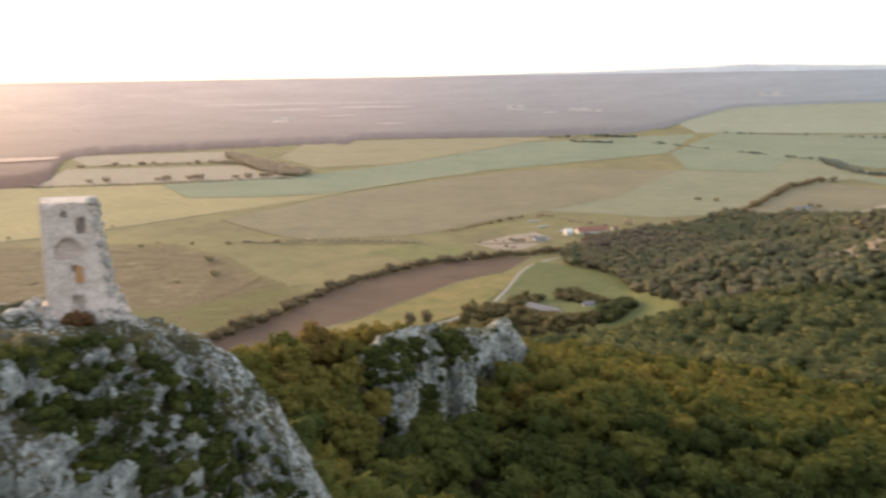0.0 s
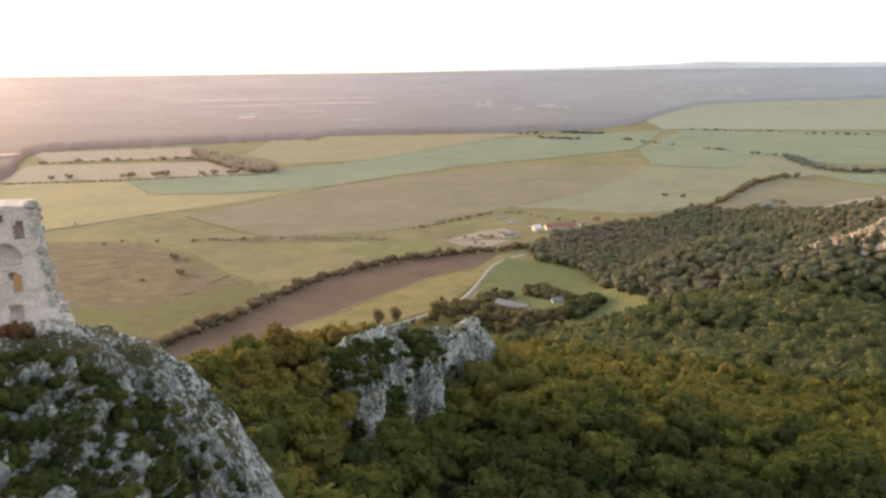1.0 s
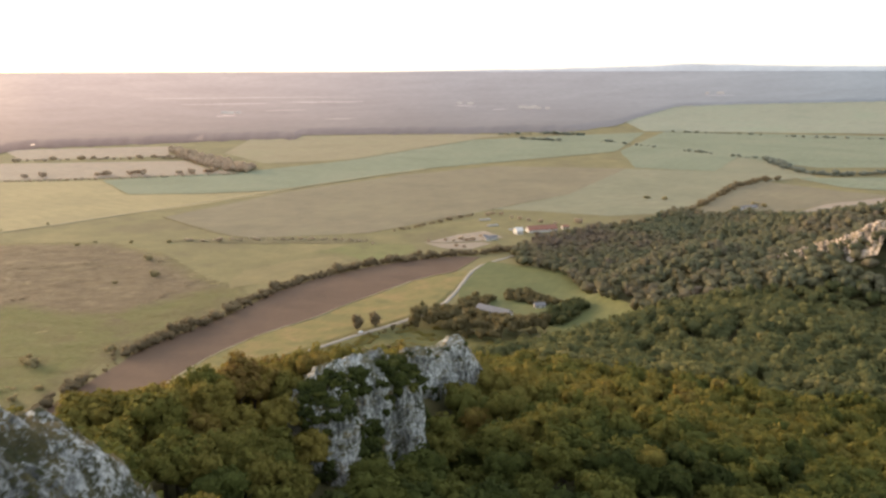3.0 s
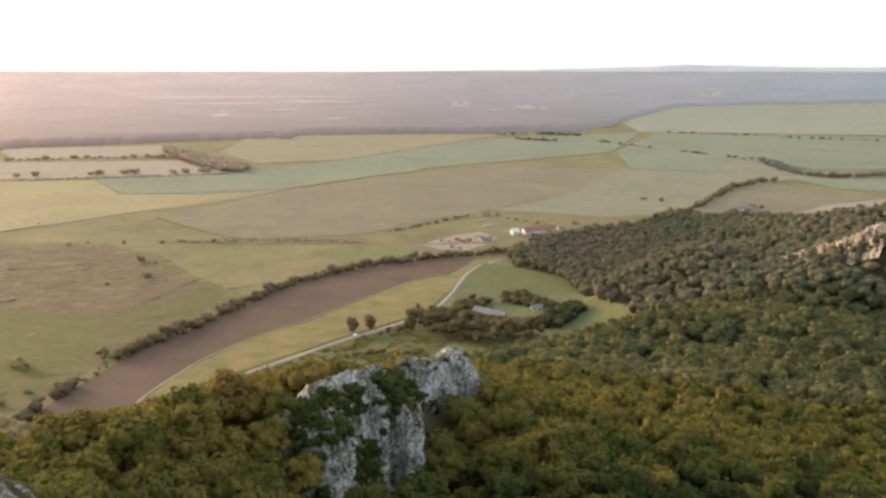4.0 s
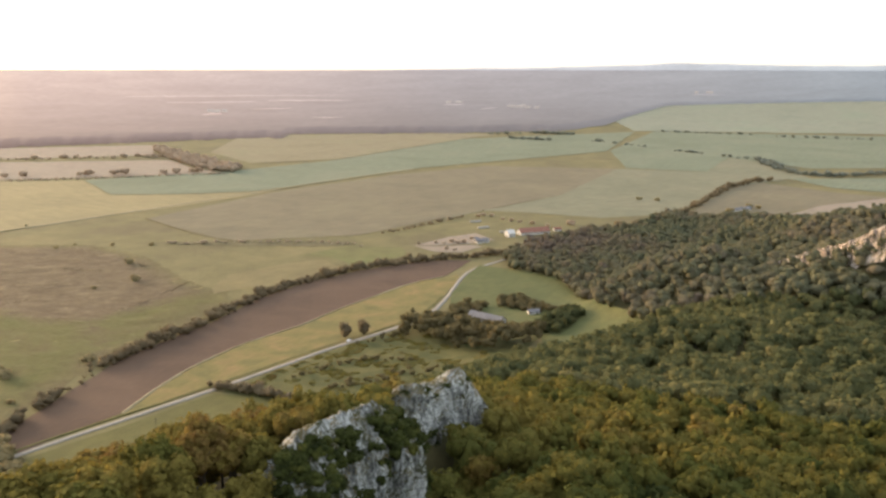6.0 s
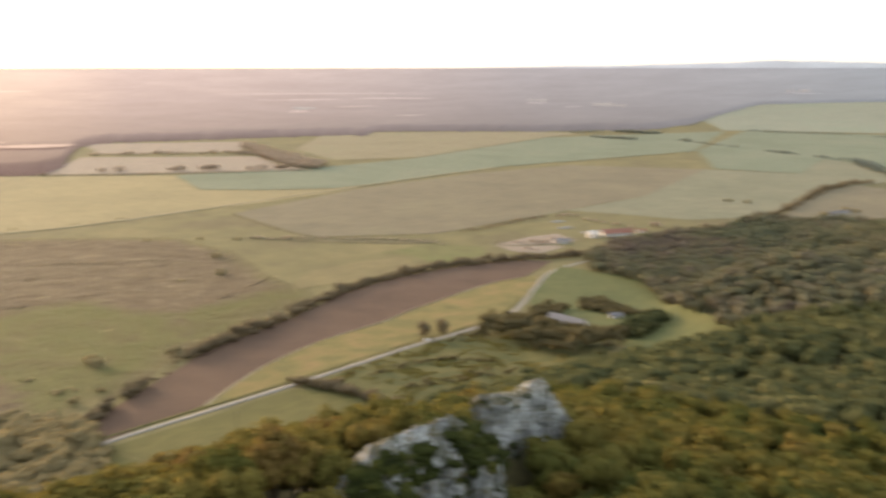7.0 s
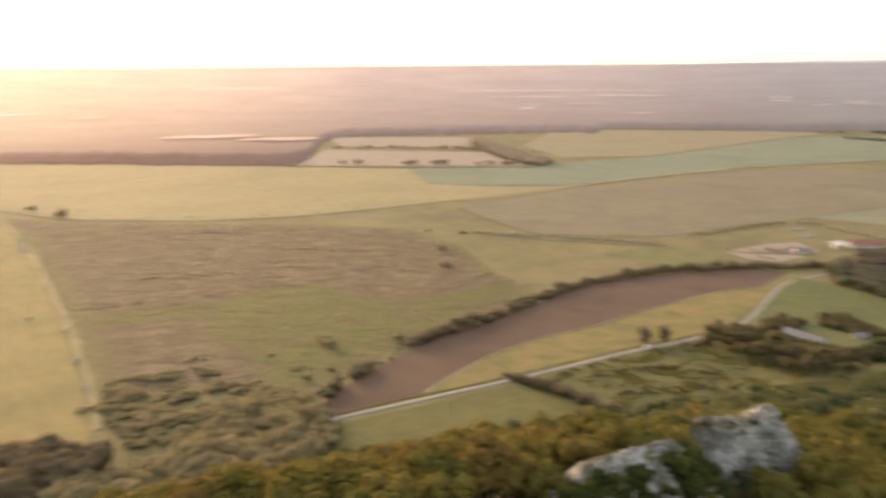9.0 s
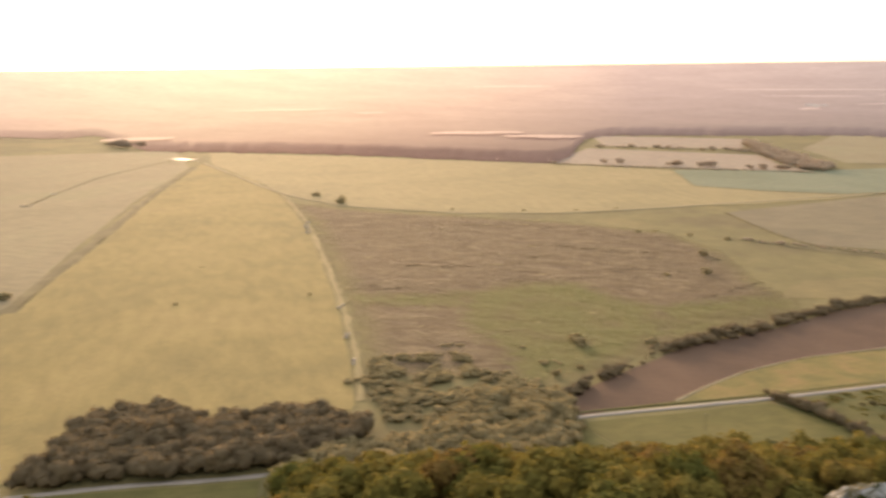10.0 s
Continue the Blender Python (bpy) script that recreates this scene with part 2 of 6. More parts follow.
M_VERGE = field_material("roadside_meadow", (0.122, 0.11, 0.038), (0.138, 0.123, 0.042), (0.155, 0.132, 0.047), 40, 5, 0.9, 2.0)
M_PASTURE = field_material("olive_pasture", (0.155, 0.138, 0.058), (0.172, 0.158, 0.062), (0.16, 0.16, 0.058), 60, 8)
M_YELLOW = field_material("ripe_stubble", (0.215, 0.17, 0.07), (0.25, 0.195, 0.077), (0.275, 0.21, 0.086), 130, 16, 2.6, 3.0, 0.15)
M_STUBBLE = field_material("pale_yellow_stubble", (0.26, 0.21, 0.107), (0.292, 0.234, 0.117), (0.31, 0.244, 0.124), 170, 16, 2.6, 3.0, 0.1)
M_PALE = field_material("pale_stubble", (0.285, 0.222, 0.165), (0.31, 0.242, 0.18), (0.298, 0.24, 0.172), 90, 8)
M_TAN = field_material("tan_stubble", (0.232, 0.19, 0.11), (0.256, 0.21, 0.124), (0.244, 0.21, 0.118), 160, 12, 0.4, 2.5, 0.15)
M_MOWN = field_material("mown_grass", (0.195, 0.155, 0.072), (0.21, 0.168, 0.078), (0.225, 0.178, 0.08), 60, 9, 0.6, 2.5)
M_PLOUGH = field_material("ploughed_soil", (0.11, 0.069, 0.046), (0.132, 0.082, 0.054), (0.152, 0.096, 0.063), 70, 4, 1.17, 9.0, 0.5)
M_STRIP = field_material("yellow_grass_strip", (0.165, 0.142, 0.054), (0.21, 0.166, 0.06), (0.26, 0.18, 0.074), 22, 5, 1.08, 4.0)
M_FALLOW = field_material("fallow_grass", (0.178, 0.147, 0.09), (0.2, 0.163, 0.1), (0.212, 0.178, 0.106), 130, 14, 0.7, 3.0)
# two field greens made paler and bluer in place of distance haze
M_PALEGREEN = field_material("hazed_green_fields", (0.232, 0.238, 0.17), (0.262, 0.258, 0.186), (0.245, 0.26, 0.182), 200, 14, 0.4, 3.0)
M_HAZEGREEN = field_material("hazed_green_grass", (0.192, 0.18, 0.112), (0.21, 0.197, 0.123), (0.228, 0.204, 0.128), 150, 14, 0.5, 2.5, 0.2)
M_SCRUB = field_material("rough_scrub_grass", (0.085, 0.085, 0.03), (0.115, 0.105, 0.036), (0.145, 0.125, 0.045), 18, 4, 0.2, 1.6, 0.8)
M_ROAD = plain_material("gravel_road", (0.26, 0.228, 0.186), (0.345, 0.304, 0.252), 0.5, 0.9, 0.2)
M_DITCH = field_material("rank_ditch_grass", (0.13, 0.11, 0.055), (0.16, 0.13, 0.066), (0.19, 0.155, 0.08), 40, 6)
M_TRACK = plain_material("dirt_track", (0.26, 0.21, 0.12), (0.33, 0.27, 0.16), 0.2, 0.95)


def haze_glow_material(name, near, away, glow):
    """Woodland miles off, its haze and low-sun glow painted as colour and emission: paler and warmer towards the sun's
    quarter.
    """
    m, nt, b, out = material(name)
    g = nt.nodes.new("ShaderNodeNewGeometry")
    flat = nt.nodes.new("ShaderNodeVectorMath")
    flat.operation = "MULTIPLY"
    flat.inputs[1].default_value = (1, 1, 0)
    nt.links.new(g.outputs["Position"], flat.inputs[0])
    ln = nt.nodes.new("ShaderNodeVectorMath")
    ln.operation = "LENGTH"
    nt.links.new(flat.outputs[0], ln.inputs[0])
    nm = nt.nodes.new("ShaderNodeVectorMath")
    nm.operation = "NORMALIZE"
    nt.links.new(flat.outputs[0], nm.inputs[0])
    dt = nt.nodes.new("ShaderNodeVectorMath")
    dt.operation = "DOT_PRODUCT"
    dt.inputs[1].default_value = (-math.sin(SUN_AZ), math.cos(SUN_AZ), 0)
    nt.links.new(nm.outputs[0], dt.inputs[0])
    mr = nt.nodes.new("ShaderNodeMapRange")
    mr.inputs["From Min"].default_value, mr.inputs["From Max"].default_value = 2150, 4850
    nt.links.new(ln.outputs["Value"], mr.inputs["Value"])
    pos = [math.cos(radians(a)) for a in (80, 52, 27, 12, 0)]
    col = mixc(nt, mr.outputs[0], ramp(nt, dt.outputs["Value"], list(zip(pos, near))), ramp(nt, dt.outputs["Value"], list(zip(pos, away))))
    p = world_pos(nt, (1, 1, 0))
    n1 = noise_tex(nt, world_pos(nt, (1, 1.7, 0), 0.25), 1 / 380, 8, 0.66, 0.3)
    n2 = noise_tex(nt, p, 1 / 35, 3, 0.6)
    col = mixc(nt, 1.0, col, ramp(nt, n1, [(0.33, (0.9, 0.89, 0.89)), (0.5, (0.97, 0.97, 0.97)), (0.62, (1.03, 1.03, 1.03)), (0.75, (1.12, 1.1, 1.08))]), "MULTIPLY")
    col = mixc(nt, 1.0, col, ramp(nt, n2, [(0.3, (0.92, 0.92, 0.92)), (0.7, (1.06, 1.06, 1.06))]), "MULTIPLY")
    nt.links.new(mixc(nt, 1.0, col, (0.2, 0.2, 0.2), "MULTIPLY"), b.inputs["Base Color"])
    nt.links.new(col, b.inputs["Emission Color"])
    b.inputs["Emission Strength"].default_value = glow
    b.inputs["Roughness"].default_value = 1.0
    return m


M_FAR = haze_glow_material("woodland_haze_glow", [(.12, .135, .145), (.14, .118, .114), (.158, .113, .102), (.255, .163, .13), (.34, .21, .158)],
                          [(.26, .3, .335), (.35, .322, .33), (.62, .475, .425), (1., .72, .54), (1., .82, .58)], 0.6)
M_HILL = haze_glow_material("hills_haze_glow", [(.5, .55, .6)] * 5, [(.52, .58, .63), (.62, .62, .66), (.8, .72, .7), (1, .9, .8), (1, .9, .8)], 0.5)


# ---------------------------------------------------------------- the lie of the land
SPINE_Y = [-150, 0, 55, 95, 125, 150, 190, 225, 270, 350, 410, 500, 560, 640, 720]
SPINE_X = [-34, -30, -30, -37, -41, -25, -15, -5, 5, 10, 15, 20, 20, 20, 20]
SPINE_Z = [172, 176, 174, 152, 150, 146, 134, 122, 102, 79, 60, 26, 8, -1, -6]
EAST_A = [14, 14, 14, 10, 10, 10, 10, 8, 4, 0, 0, 0, 0, 0, 0]
EAST_B = [.3, .28, .26, .24, .2, .19, .19, .19, .12, .055, .03, -.03, -.03, -.02, -.01]
HILLS = [(101, 381, 825, 172, 153), (24, 186, 538, 78, 110), (53, 294, 944, 137, 61), (56, 306, 632, 78, 61), (17, 97, 506, 62, 66), (34, 172, 742, 72, 112),
         (-10, -5, 150, 13, 18), (-6, 6, 228, 10, 18), (-17, -7, 183, 10, 15)]      # wooded hills beyond the slope, hollows under the cliffs
FLAT = 2600.0
REACH = 2300.0
LEVEL = 203.0


def ground(x, y):
    """Height of the open ground: the castle ridge, its two flanks, the wooded hill and the plain."""
    x, y = np.asarray(x, float), np.asarray(y, float)
    ys = sum(np.clip(y + o, -150, 720) for o in (-12, 0, 12)) / 3
    xs, hs = np.interp(ys, SPINE_Y, SPINE_X), np.interp(ys, SPINE_Y, SPINE_Z)
    a, b = np.interp(ys, SPINE_Y, EAST_A), np.interp(ys, SPINE_Y, EAST_B)
    d = x - xs
    de, dw = np.maximum(d, 0), np.maximum(-d, 0)
    z = hs - a * (1 - np.exp(-de / 18)) - b * np.minimum(de, 260) - 0.25 * dw - 0.0012 * dw ** 2
    z = z - 0.5 * np.maximum(np.abs(y + 150) - 0, 0) * (y < -150) * 0.3
    z = z - np.maximum(y - 720, 0) * 0.3
    z = np.maximum(z, -200)
    for rise, cx, cy, sx, sy in HILLS:
        z = z + rise * np.exp(-((x - cx) / sx) ** 2 - ((y - cy) / sy) ** 2)
    return np.where(z > 40, z, 5 * np.log1p(np.exp(np.minimum(z, 40) / 5)) * 1.0)


def far(x, y, z):
    """The plain beyond 2.6 km draws together and lifts towards the skyline."""
    d = np.hypot(x, y - 40)
    u = np.maximum(d - FLAT, 0) / REACH
    r = np.where(d > FLAT, FLAT + REACH * u / (1 + u), d)
    k = r / np.maximum(d, 1e-6)
    return x * k, (y - 40) * k + 40, z * k + np.where(d > FLAT, LEVEL * (1 - k), 0)


def mesh_object(name, verts, faces, mat, smooth=True, parent=None, tint=None):
    """A mesh from numpy arrays; faces all of one size."""
    verts, faces = np.asarray(verts, np.float32), np.asarray(faces, np.int32)
    me = bpy.data.meshes.new(name)
    n, k = faces.shape
    me.vertices.add(len(verts))
    me.vertices.foreach_set("co", verts.ravel())
    me.loops.add(n * k)
    me.loops.foreach_set("vertex_index", faces.ravel())
    me.polygons.add(n)
    me.polygons.foreach_set("loop_start", np.arange(0, n * k, k, dtype=np.int32))
    me.polygons.foreach_set("use_smooth", np.full(n, smooth))
    if tint is not None:
        at = me.attributes.new("tint", "FLOAT", "POINT")
        at.data.foreach_set("value", np.asarray(tint, np.float32))
    me.update(calc_edges=True)
    me.validate()
    me.materials.append(mat)
    ob = new(name, me)
    ob.parent = parent
    return ob


def part(name, bm, mat, parent=None, label="", smooth=False):
    """Links a bmesh as one mesh object under a thing or a part."""
    me = bpy.data.meshes.new(name)
    bm.normal_update()
    bm.to_mesh(me)
    bm.free()
    if smooth:
        me.polygons.foreach_set("use_smooth", np.full(len(me.polygons), True))
    me.materials.append(mat)
    ob = new(name, me)
    ob.parent = parent
    if label:
        tagged(ob, label)
    return ob


def empty(name, x, y, z, turn=0.0):
    ob = new(name)
    ob.empty_display_size = 0.5
    ob.matrix_world = pose(x, y, z, 0, 0, turn)
    return ob


def grid_faces(nu, nv, closed=False):
    i = np.arange(nu - 1)[:, None] * nv
    j = np.arange(nv if closed else nv - 1)[None, :]
    j2 = (j + 1) % nv
    return np.stack([i + j, i + j2, i + nv + j2, i + nv + j], -1).reshape(-1, 4)


rng = np.random.default_rng(7)

# ground: one sheet in rings out to the skyline
rings = np.concatenate([np.linspace(0.5, 300, 76), np.linspace(305, 960, 110), 965 * (90000 / 965) ** np.linspace(0.004, 1, 110)])
turns = np.linspace(0, 2 * math.pi, 320, endpoint=False)
gx = rings[:, None] * np.sin(turns)[None, :]
gy = rings[:, None] * np.cos(turns)[None, :] + 100
gv = np.stack(far(gx, gy, ground(gx, gy)), -1).reshape(-1, 3)
land = mesh_object("ground", gv, grid_faces(len(rings), len(turns), True)[:, ::-1], M_GRASS)
land.data.materials.append(M_FLOOR)
mid = gv[grid_faces(len(rings), len(turns), True)].mean(1)
land.data.polygons.foreach_set("material_index", ((mid[:, 2] > 6) & (np.hypot(mid[:, 0], mid[:, 1]) < 1500)).astype(np.int32))
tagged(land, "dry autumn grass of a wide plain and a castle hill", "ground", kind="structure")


def smooth_outline(corners, step, wobble):
    """A field's edge between its corners, slightly uneven."""
    pts = []
    for (x0, y0), (x1, y1) in zip(corners, corners[1:] + corners[:1]):
        n = max(1, int(math.hypot(x1 - x0, y1 - y0) / step))
        for k in range(n):
            t = k / n
            px, py = x0 + (x1 - x0) * t, y0 + (y1 - y0) * t
            jx, jy = (wobble * 2.6 * noise.fractal((px / 48, py / 48, o), 0.8, 2.0, 3) for o in (0.5, 9.5))
            pts.append((px + jx, py + jy))
    return pts


def field(name, corners, mat, label, lift=0.25, step=40.0, wobble=1.2, fine=60.0):
    """A sheet of crop or grass draped on the ground inside its corners."""
    bm = bmesh.new()
    vs = [bm.verts.new((x, y, 0)) for x, y in smooth_outline(corners, step, wobble)]
    bm.faces.new(vs)
    bmesh.ops.triangulate(bm, faces=bm.faces[:])
    for _ in range(7):
        long = [e for e in bm.edges if e.calc_length() > fine]
        if not long:
            break
        bmesh.ops.subdivide_edges(bm, edges=long, cuts=1)
        bmesh.ops.triangulate(bm, faces=[f for f in bm.faces if len(f.verts) > 3])
    co = np.array([v.co for v in bm.verts])
    d = np.hypot(co[:, 0], co[:, 1])
    x, y, z = far(co[:, 0], co[:, 1], ground(co[:, 0], co[:, 1]) + lift * np.maximum(1, d / 900))
    for v, a, b, c in zip(bm.verts, x, y, z):
        v.co = (a, b, c)
    bmesh.ops.recalc_face_normals(bm, faces=bm.faces[:])
    if sum(f.normal.z for f in bm.faces) < 0:
        bmesh.ops.reverse_faces(bm, faces=bm.faces[:])
    return tagged(part(name, bm, mat, smooth=True), label, "field", kind="structure")


def edge_distance(x, y, poly):
    """Metres to a polygon's edge, positive inside."""
    x, y = np.asarray(x, float), np.asarray(y, float)
    d = np.full(x.shape, 1e9)
    hit = np.zeros(x.shape, bool)
    for (x0, y0), (x1, y1) in zip(poly, poly[1:] + poly[:1]):
        ex, ey = x1 - x0, y1 - y0
        t = np.clip(((x - x0) * ex + (y - y0) * ey) / (ex * ex + ey * ey), 0, 1)
        d = np.minimum(d, np.hypot(x - x0 - t * ex, y - y0 - t * ey))
        if y0 != y1:
            hit ^= ((y0 > y) != (y1 > y)) & (x < (x1 - x0) * (y - y0) / (y1 - y0) + x0)
    return np.where(hit, d, -d)


def mixed_field(name, poly, lush, step, mat, label, lift=0.3):
    """Rough ground that fades into the grass round it; lush: outlines of its green hollows."""
    xs, ys = [p[0] for p in poly], [p[1] for p in poly]
    gx, gy = np.meshgrid(np.arange(min(xs), max(xs), step), np.arange(min(ys), max(ys), step), indexing="ij")
    d = edge_distance(gx, gy, poly)
    green = np.max([edge_distance(gx, gy, p) for p in lush], axis=0)
    rough_ = np.array([noise.fractal((a / 26, b / 15, 2.0), 0.8, 2.0, 4) for a, b in zip(gx.ravel(), gy.ravel())]).reshape(gx.shape)
    up = 0.1 + (lift + 0.6 * (rough_ + 0.4)) * np.clip(d / 35, 0, 1)
    v = np.stack([gx, gy, ground(gx, gy) + np.maximum(up, 0.12)], -1).reshape(-1, 3)
    f = grid_faces(*gx.shape)[:, ::-1]
    f = f[d.ravel()[f].min(1) > 0]
    used, inv = np.unique(f, return_inverse=True)
    ob = mesh_object(name, v[used], inv.reshape(f.shape)[:, ::-1], mat)
    for key, val in (("inset", np.clip(d / 65, 0, 1)), ("lush", np.clip(0.5 + green / 70, 0, 1))):
        ob.data.attributes.new(key, "FLOAT", "POINT").data.foreach_set("value", val.ravel()[used].astype(np.float32))
    return tagged(ob, label, "heath", kind="structure")


def strip(name, line, width, mat, label, category, lift=0.35, step=8.0, wobble=0.25, camber=0.0):
    """A road, track or ditch along a line."""
    pts = []
    for (x0, y0), (x1, y1) in zip(line, line[1:]):
        n = max(1, int(math.hypot(x1 - x0, y1 - y0) / step))
        pts += [(x0 + (x1 - x0) * k / n, y0 + (y1 - y0) * k / n) for k in range(n)]
    p = np.array(pts + [line[-1]], float)
    for _ in range(6):
        p[1:-1] = (p[:-2] + 2 * p[1:-1] + p[2:]) / 4
    t = np.gradient(p, axis=0)
    t /= np.linalg.norm(t, axis=1)[:, None]
    nrm = np.stack([-t[:, 1], t[:, 0]], -1)
    r = np.random.default_rng(len(p))
    v = []
    for k, s in enumerate((-0.5, -0.42, 0.0, 0.42, 0.5)):
        w = s * width + (r.normal(0, wobble, len(p)) if abs(s) == 0.5 else 0)
        q = p + nrm * np.reshape(w, (-1, 1))
        up = lift * np.maximum(1, np.hypot(q[:, 0], q[:, 1]) / 900) if abs(s) < 0.5 else 0.05
        v.append(np.stack(far(q[:, 0], q[:, 1], ground(q[:, 0], q[:, 1]) + up + camber * (abs(s) < 0.1)), -1))
    v = np.stack(v, 1).reshape(-1, 3)
    return tagged(mesh_object(name, v, grid_faces(len(p), 5)[:, ::-1], mat), label, category, kind="structure")


# ---------------------------------------------------------------- fields of the plain
field("stubble_field", [(-1586, 1118), (-1264, 1004), (-1058, 901), (-841, 760), (-633, 605), (-505, 505), (-418, 434), (-359, 383), (-330, 330), (-415, 205), (-520, 120), (-640, 220), (-743, 342), (-836, 421), (-966, 531), (-1220, 749), (-1546, 1068)],
      M_YELLOW, "ripe yellow stubble field with a curved edge")
field("grass_field", [(-1540, 1050), (-1215, 735), (-960, 515), (-735, 325), (-640, 210), (-900, 60), (-1800, 300), (-2300, 700), (-1900, 1250), (-1720, 1150)],
      M_TAN, "dry tan grass field beside the stubble", 0.2)
field("stubble_field", [(-1780, 1270), (-1313, 1430), (-959, 1535), (-713, 1575), (-600, 1410), (-588, 1392), (-480, 1400), (-361, 1440), (-306, 1504), (-352, 1402), (-437, 1272), (-500, 1200), (-550, 1140), (-630, 1035), (-748, 955), (-923, 905), (-1082, 930), (-1560, 1120)],
      M_STUBBLE, "long yellow stubble field below the far wood")
field("crop_field", [(-713, 1580), (-483, 1720), (-300, 1950), (-12, 2560), (554, 2880), (346, 2180), (-114, 1790), (-263, 1562), (-306, 1510), (-361, 1445), (-480, 1405), (-586, 1398), (-600, 1418)],
      M_GREEN, "pale green crop field", 0.3)
field("heath", [(-443, 1173), (-331, 1428), (-153, 1675), (40, 1839), (310, 1801), (152, 1422), (-74, 1146), (-140, 1062), (-285, 1025), (-350, 1080)],
      M_FALLOW, "brown fallow field of dry grass", 0.28)
HEATH = [(-1050, 880), (-923, 890), (-830, 908), (-699, 952), (-547, 994), (-440, 997), (-350, 936), (-266, 822), (-222, 792), (-206, 752), (-220, 700), (-238, 652), (-254, 600), (-263, 520), (-285, 468), (-340, 450), (-374, 401), (-420, 445), (-510, 518), (-640, 618), (-850, 775)]
LUSH = [[(-469, 620), (-449, 689), (-407, 717), (-356, 695), (-311, 690), (-270, 640), (-250, 560), (-275, 478), (-298, 465), (-338, 510), (-400, 545)],
        [(-311, 690), (-278, 736), (-250, 800), (-200, 800), (-200, 740), (-232, 650), (-258, 600)], [(-560, 540), (-520, 530), (-440, 590), (-460, 640)]]
mixed_field("heath", HEATH, LUSH, 6.0, M_HEATH, "brown heath with green pasture hollows and low scrub")
field("stubble_field", [(-241, 861), (-209, 891), (-166, 922), (-128, 892), (-139, 869), (-173, 812), (-213, 797), (-241, 778)], M_MOWN, "pale mown stripe in the pasture", 0.3, 12, 4)
field("grass_field", [(-190, 945), (-135, 1001), (-77, 991), (-67, 950), (-121, 899), (-156, 934)], M_PASTURE, "olive grass field before the farm", 0.3, 12, 2)
field("rushes", [(-386, 1001), (-345, 1014), (-288, 1018), (-233, 1025), (-145, 1025), (-132, 1002), (-200, 994), (-284, 998)], M_DITCH, "dark rushes in a wet hollow of the plain", 0.35, 12, 2)
field("ploughed_field", [(-244, 452), (-256, 464), (-263, 480), (-261, 497), (-258, 523), (-254, 558), (-249, 594), (-236, 631), (-224, 662), (-210, 693), (-202, 722), (-190, 764), (-172, 800), (-151, 832), (-123, 866), (-87, 896), (-61, 913), (-25, 929), (3, 928), (-3, 914), (-23, 858), (-48, 838), (-67, 813), (-92, 770), (-116, 730), (-136, 688), (-153, 665), (-170, 641), (-183, 613), (-195, 584), (-203, 548), (-209, 508), (-226, 484)],
      M_PLOUGH, "ploughed brown field beside the road", 0.3, step=12, wobble=0.8)
field("grass_strip", [(-207, 505), (-201, 548), (-193, 583), (-181, 612), (-168, 640), (-151, 663), (-134, 686), (-114, 728), (-90, 768), (-65, 811), (-46, 835), (-21, 853), (-12, 862), (-10, 850), (-24, 779), (-37, 723), (-59, 688), (-79, 665), (-102, 637), (-134, 594), (-170, 547)],
      M_STRIP, "yellow grass strip between plough and road", 0.36, step=12, wobble=0.6)
strip("verge", [(-209, 507), (-203, 547), (-195, 583), (-183, 612), (-170, 640), (-153, 664), (-136, 687), (-116, 729), (-92, 769), (-67, 812), (-48, 836), (-26, 854)], 1.4, M_TRACK, "pale dry grass margin of the ploughed field", "verge", 0.5, 6, 0.7)
field("meadow", [(-240, 441), (-204, 486), (-162, 541), (-137, 538), (-108, 524), (-130, 470), (-180, 420)], M_VERGE, "olive mown meadow below the road", 0.3, 20)
field("meadow", [(-17, 785), (-4, 856), (12, 906), (42, 890), (80, 866), (96, 833), (101, 775), (107, 708), (126, 663), (140, 618), (100, 592), (70, 602), (54, 626), (50, 680), (10, 715), (-20, 738)], M_MEADOW, "green meadow enclosed by woods", 0.5, step=12, fine=9)
field("meadow", [(-327, 287), (-285, 366), (-242, 441), (-182, 419), (-205, 330), (-282, 244)], M_VERGE, "olive meadow below the road bank", 0.28)
field("rough_grass", [(-158, 545), (-90, 640), (-30, 700), (20, 690), (54, 655), (30, 590), (-20, 555), (-70, 520), (-108, 524)], M_SCRUB, "rough scrubby grass at the foot of the hill", 0.3, step=20, fine=15)
field("meadow", [(-402, 196), (-327, 283), (-280, 240), (-370, 160)], M_VERGE, "olive roadside meadow")
field("stubble_field", [(-73, 1006), (-62, 1008), (-23, 1057), (9, 1083), (31, 1040), (2, 1018), (-40, 1004)], M_PALE, "pale stubble paddock by the farm", 0.3, 15, 1)
field("stubble_field", [(-66, 1001), (-38, 998), (3, 1010), (14, 1001), (-9, 966), (-39, 972)], M_PALE, "pale stubble paddock by the farm", 0.3, 15, 1)
field("stubble_field", [(-966, 1545), (-1068, 1865), (-672, 1935), (-569, 1770), (-475, 1695)], M_PALE, "pale harvested field with scattered trees")
field("stubble_field", [(-1060, 1935), (-1250, 2190), (-855, 2313), (-752, 2045)], M_PALE, "pale harvested strip before the wood")
field("stubble_field", [(-690, 2560), (-576, 2690), (-69, 2790), (100, 2740), (-12, 2575), (-300, 1965), (-480, 1880), (-640, 2120)], M_TAN, "tan stubble field below the far wood", 0.25)
field("fallow_field", [(464, 1528), (533, 1586), (614, 1464), (673, 1414), (537, 1321), (452, 1249), (403, 1223), (328, 1210), (329, 1274), (390, 1390)], M_FALLOW, "brown fallow field beside the wood", 0.3)
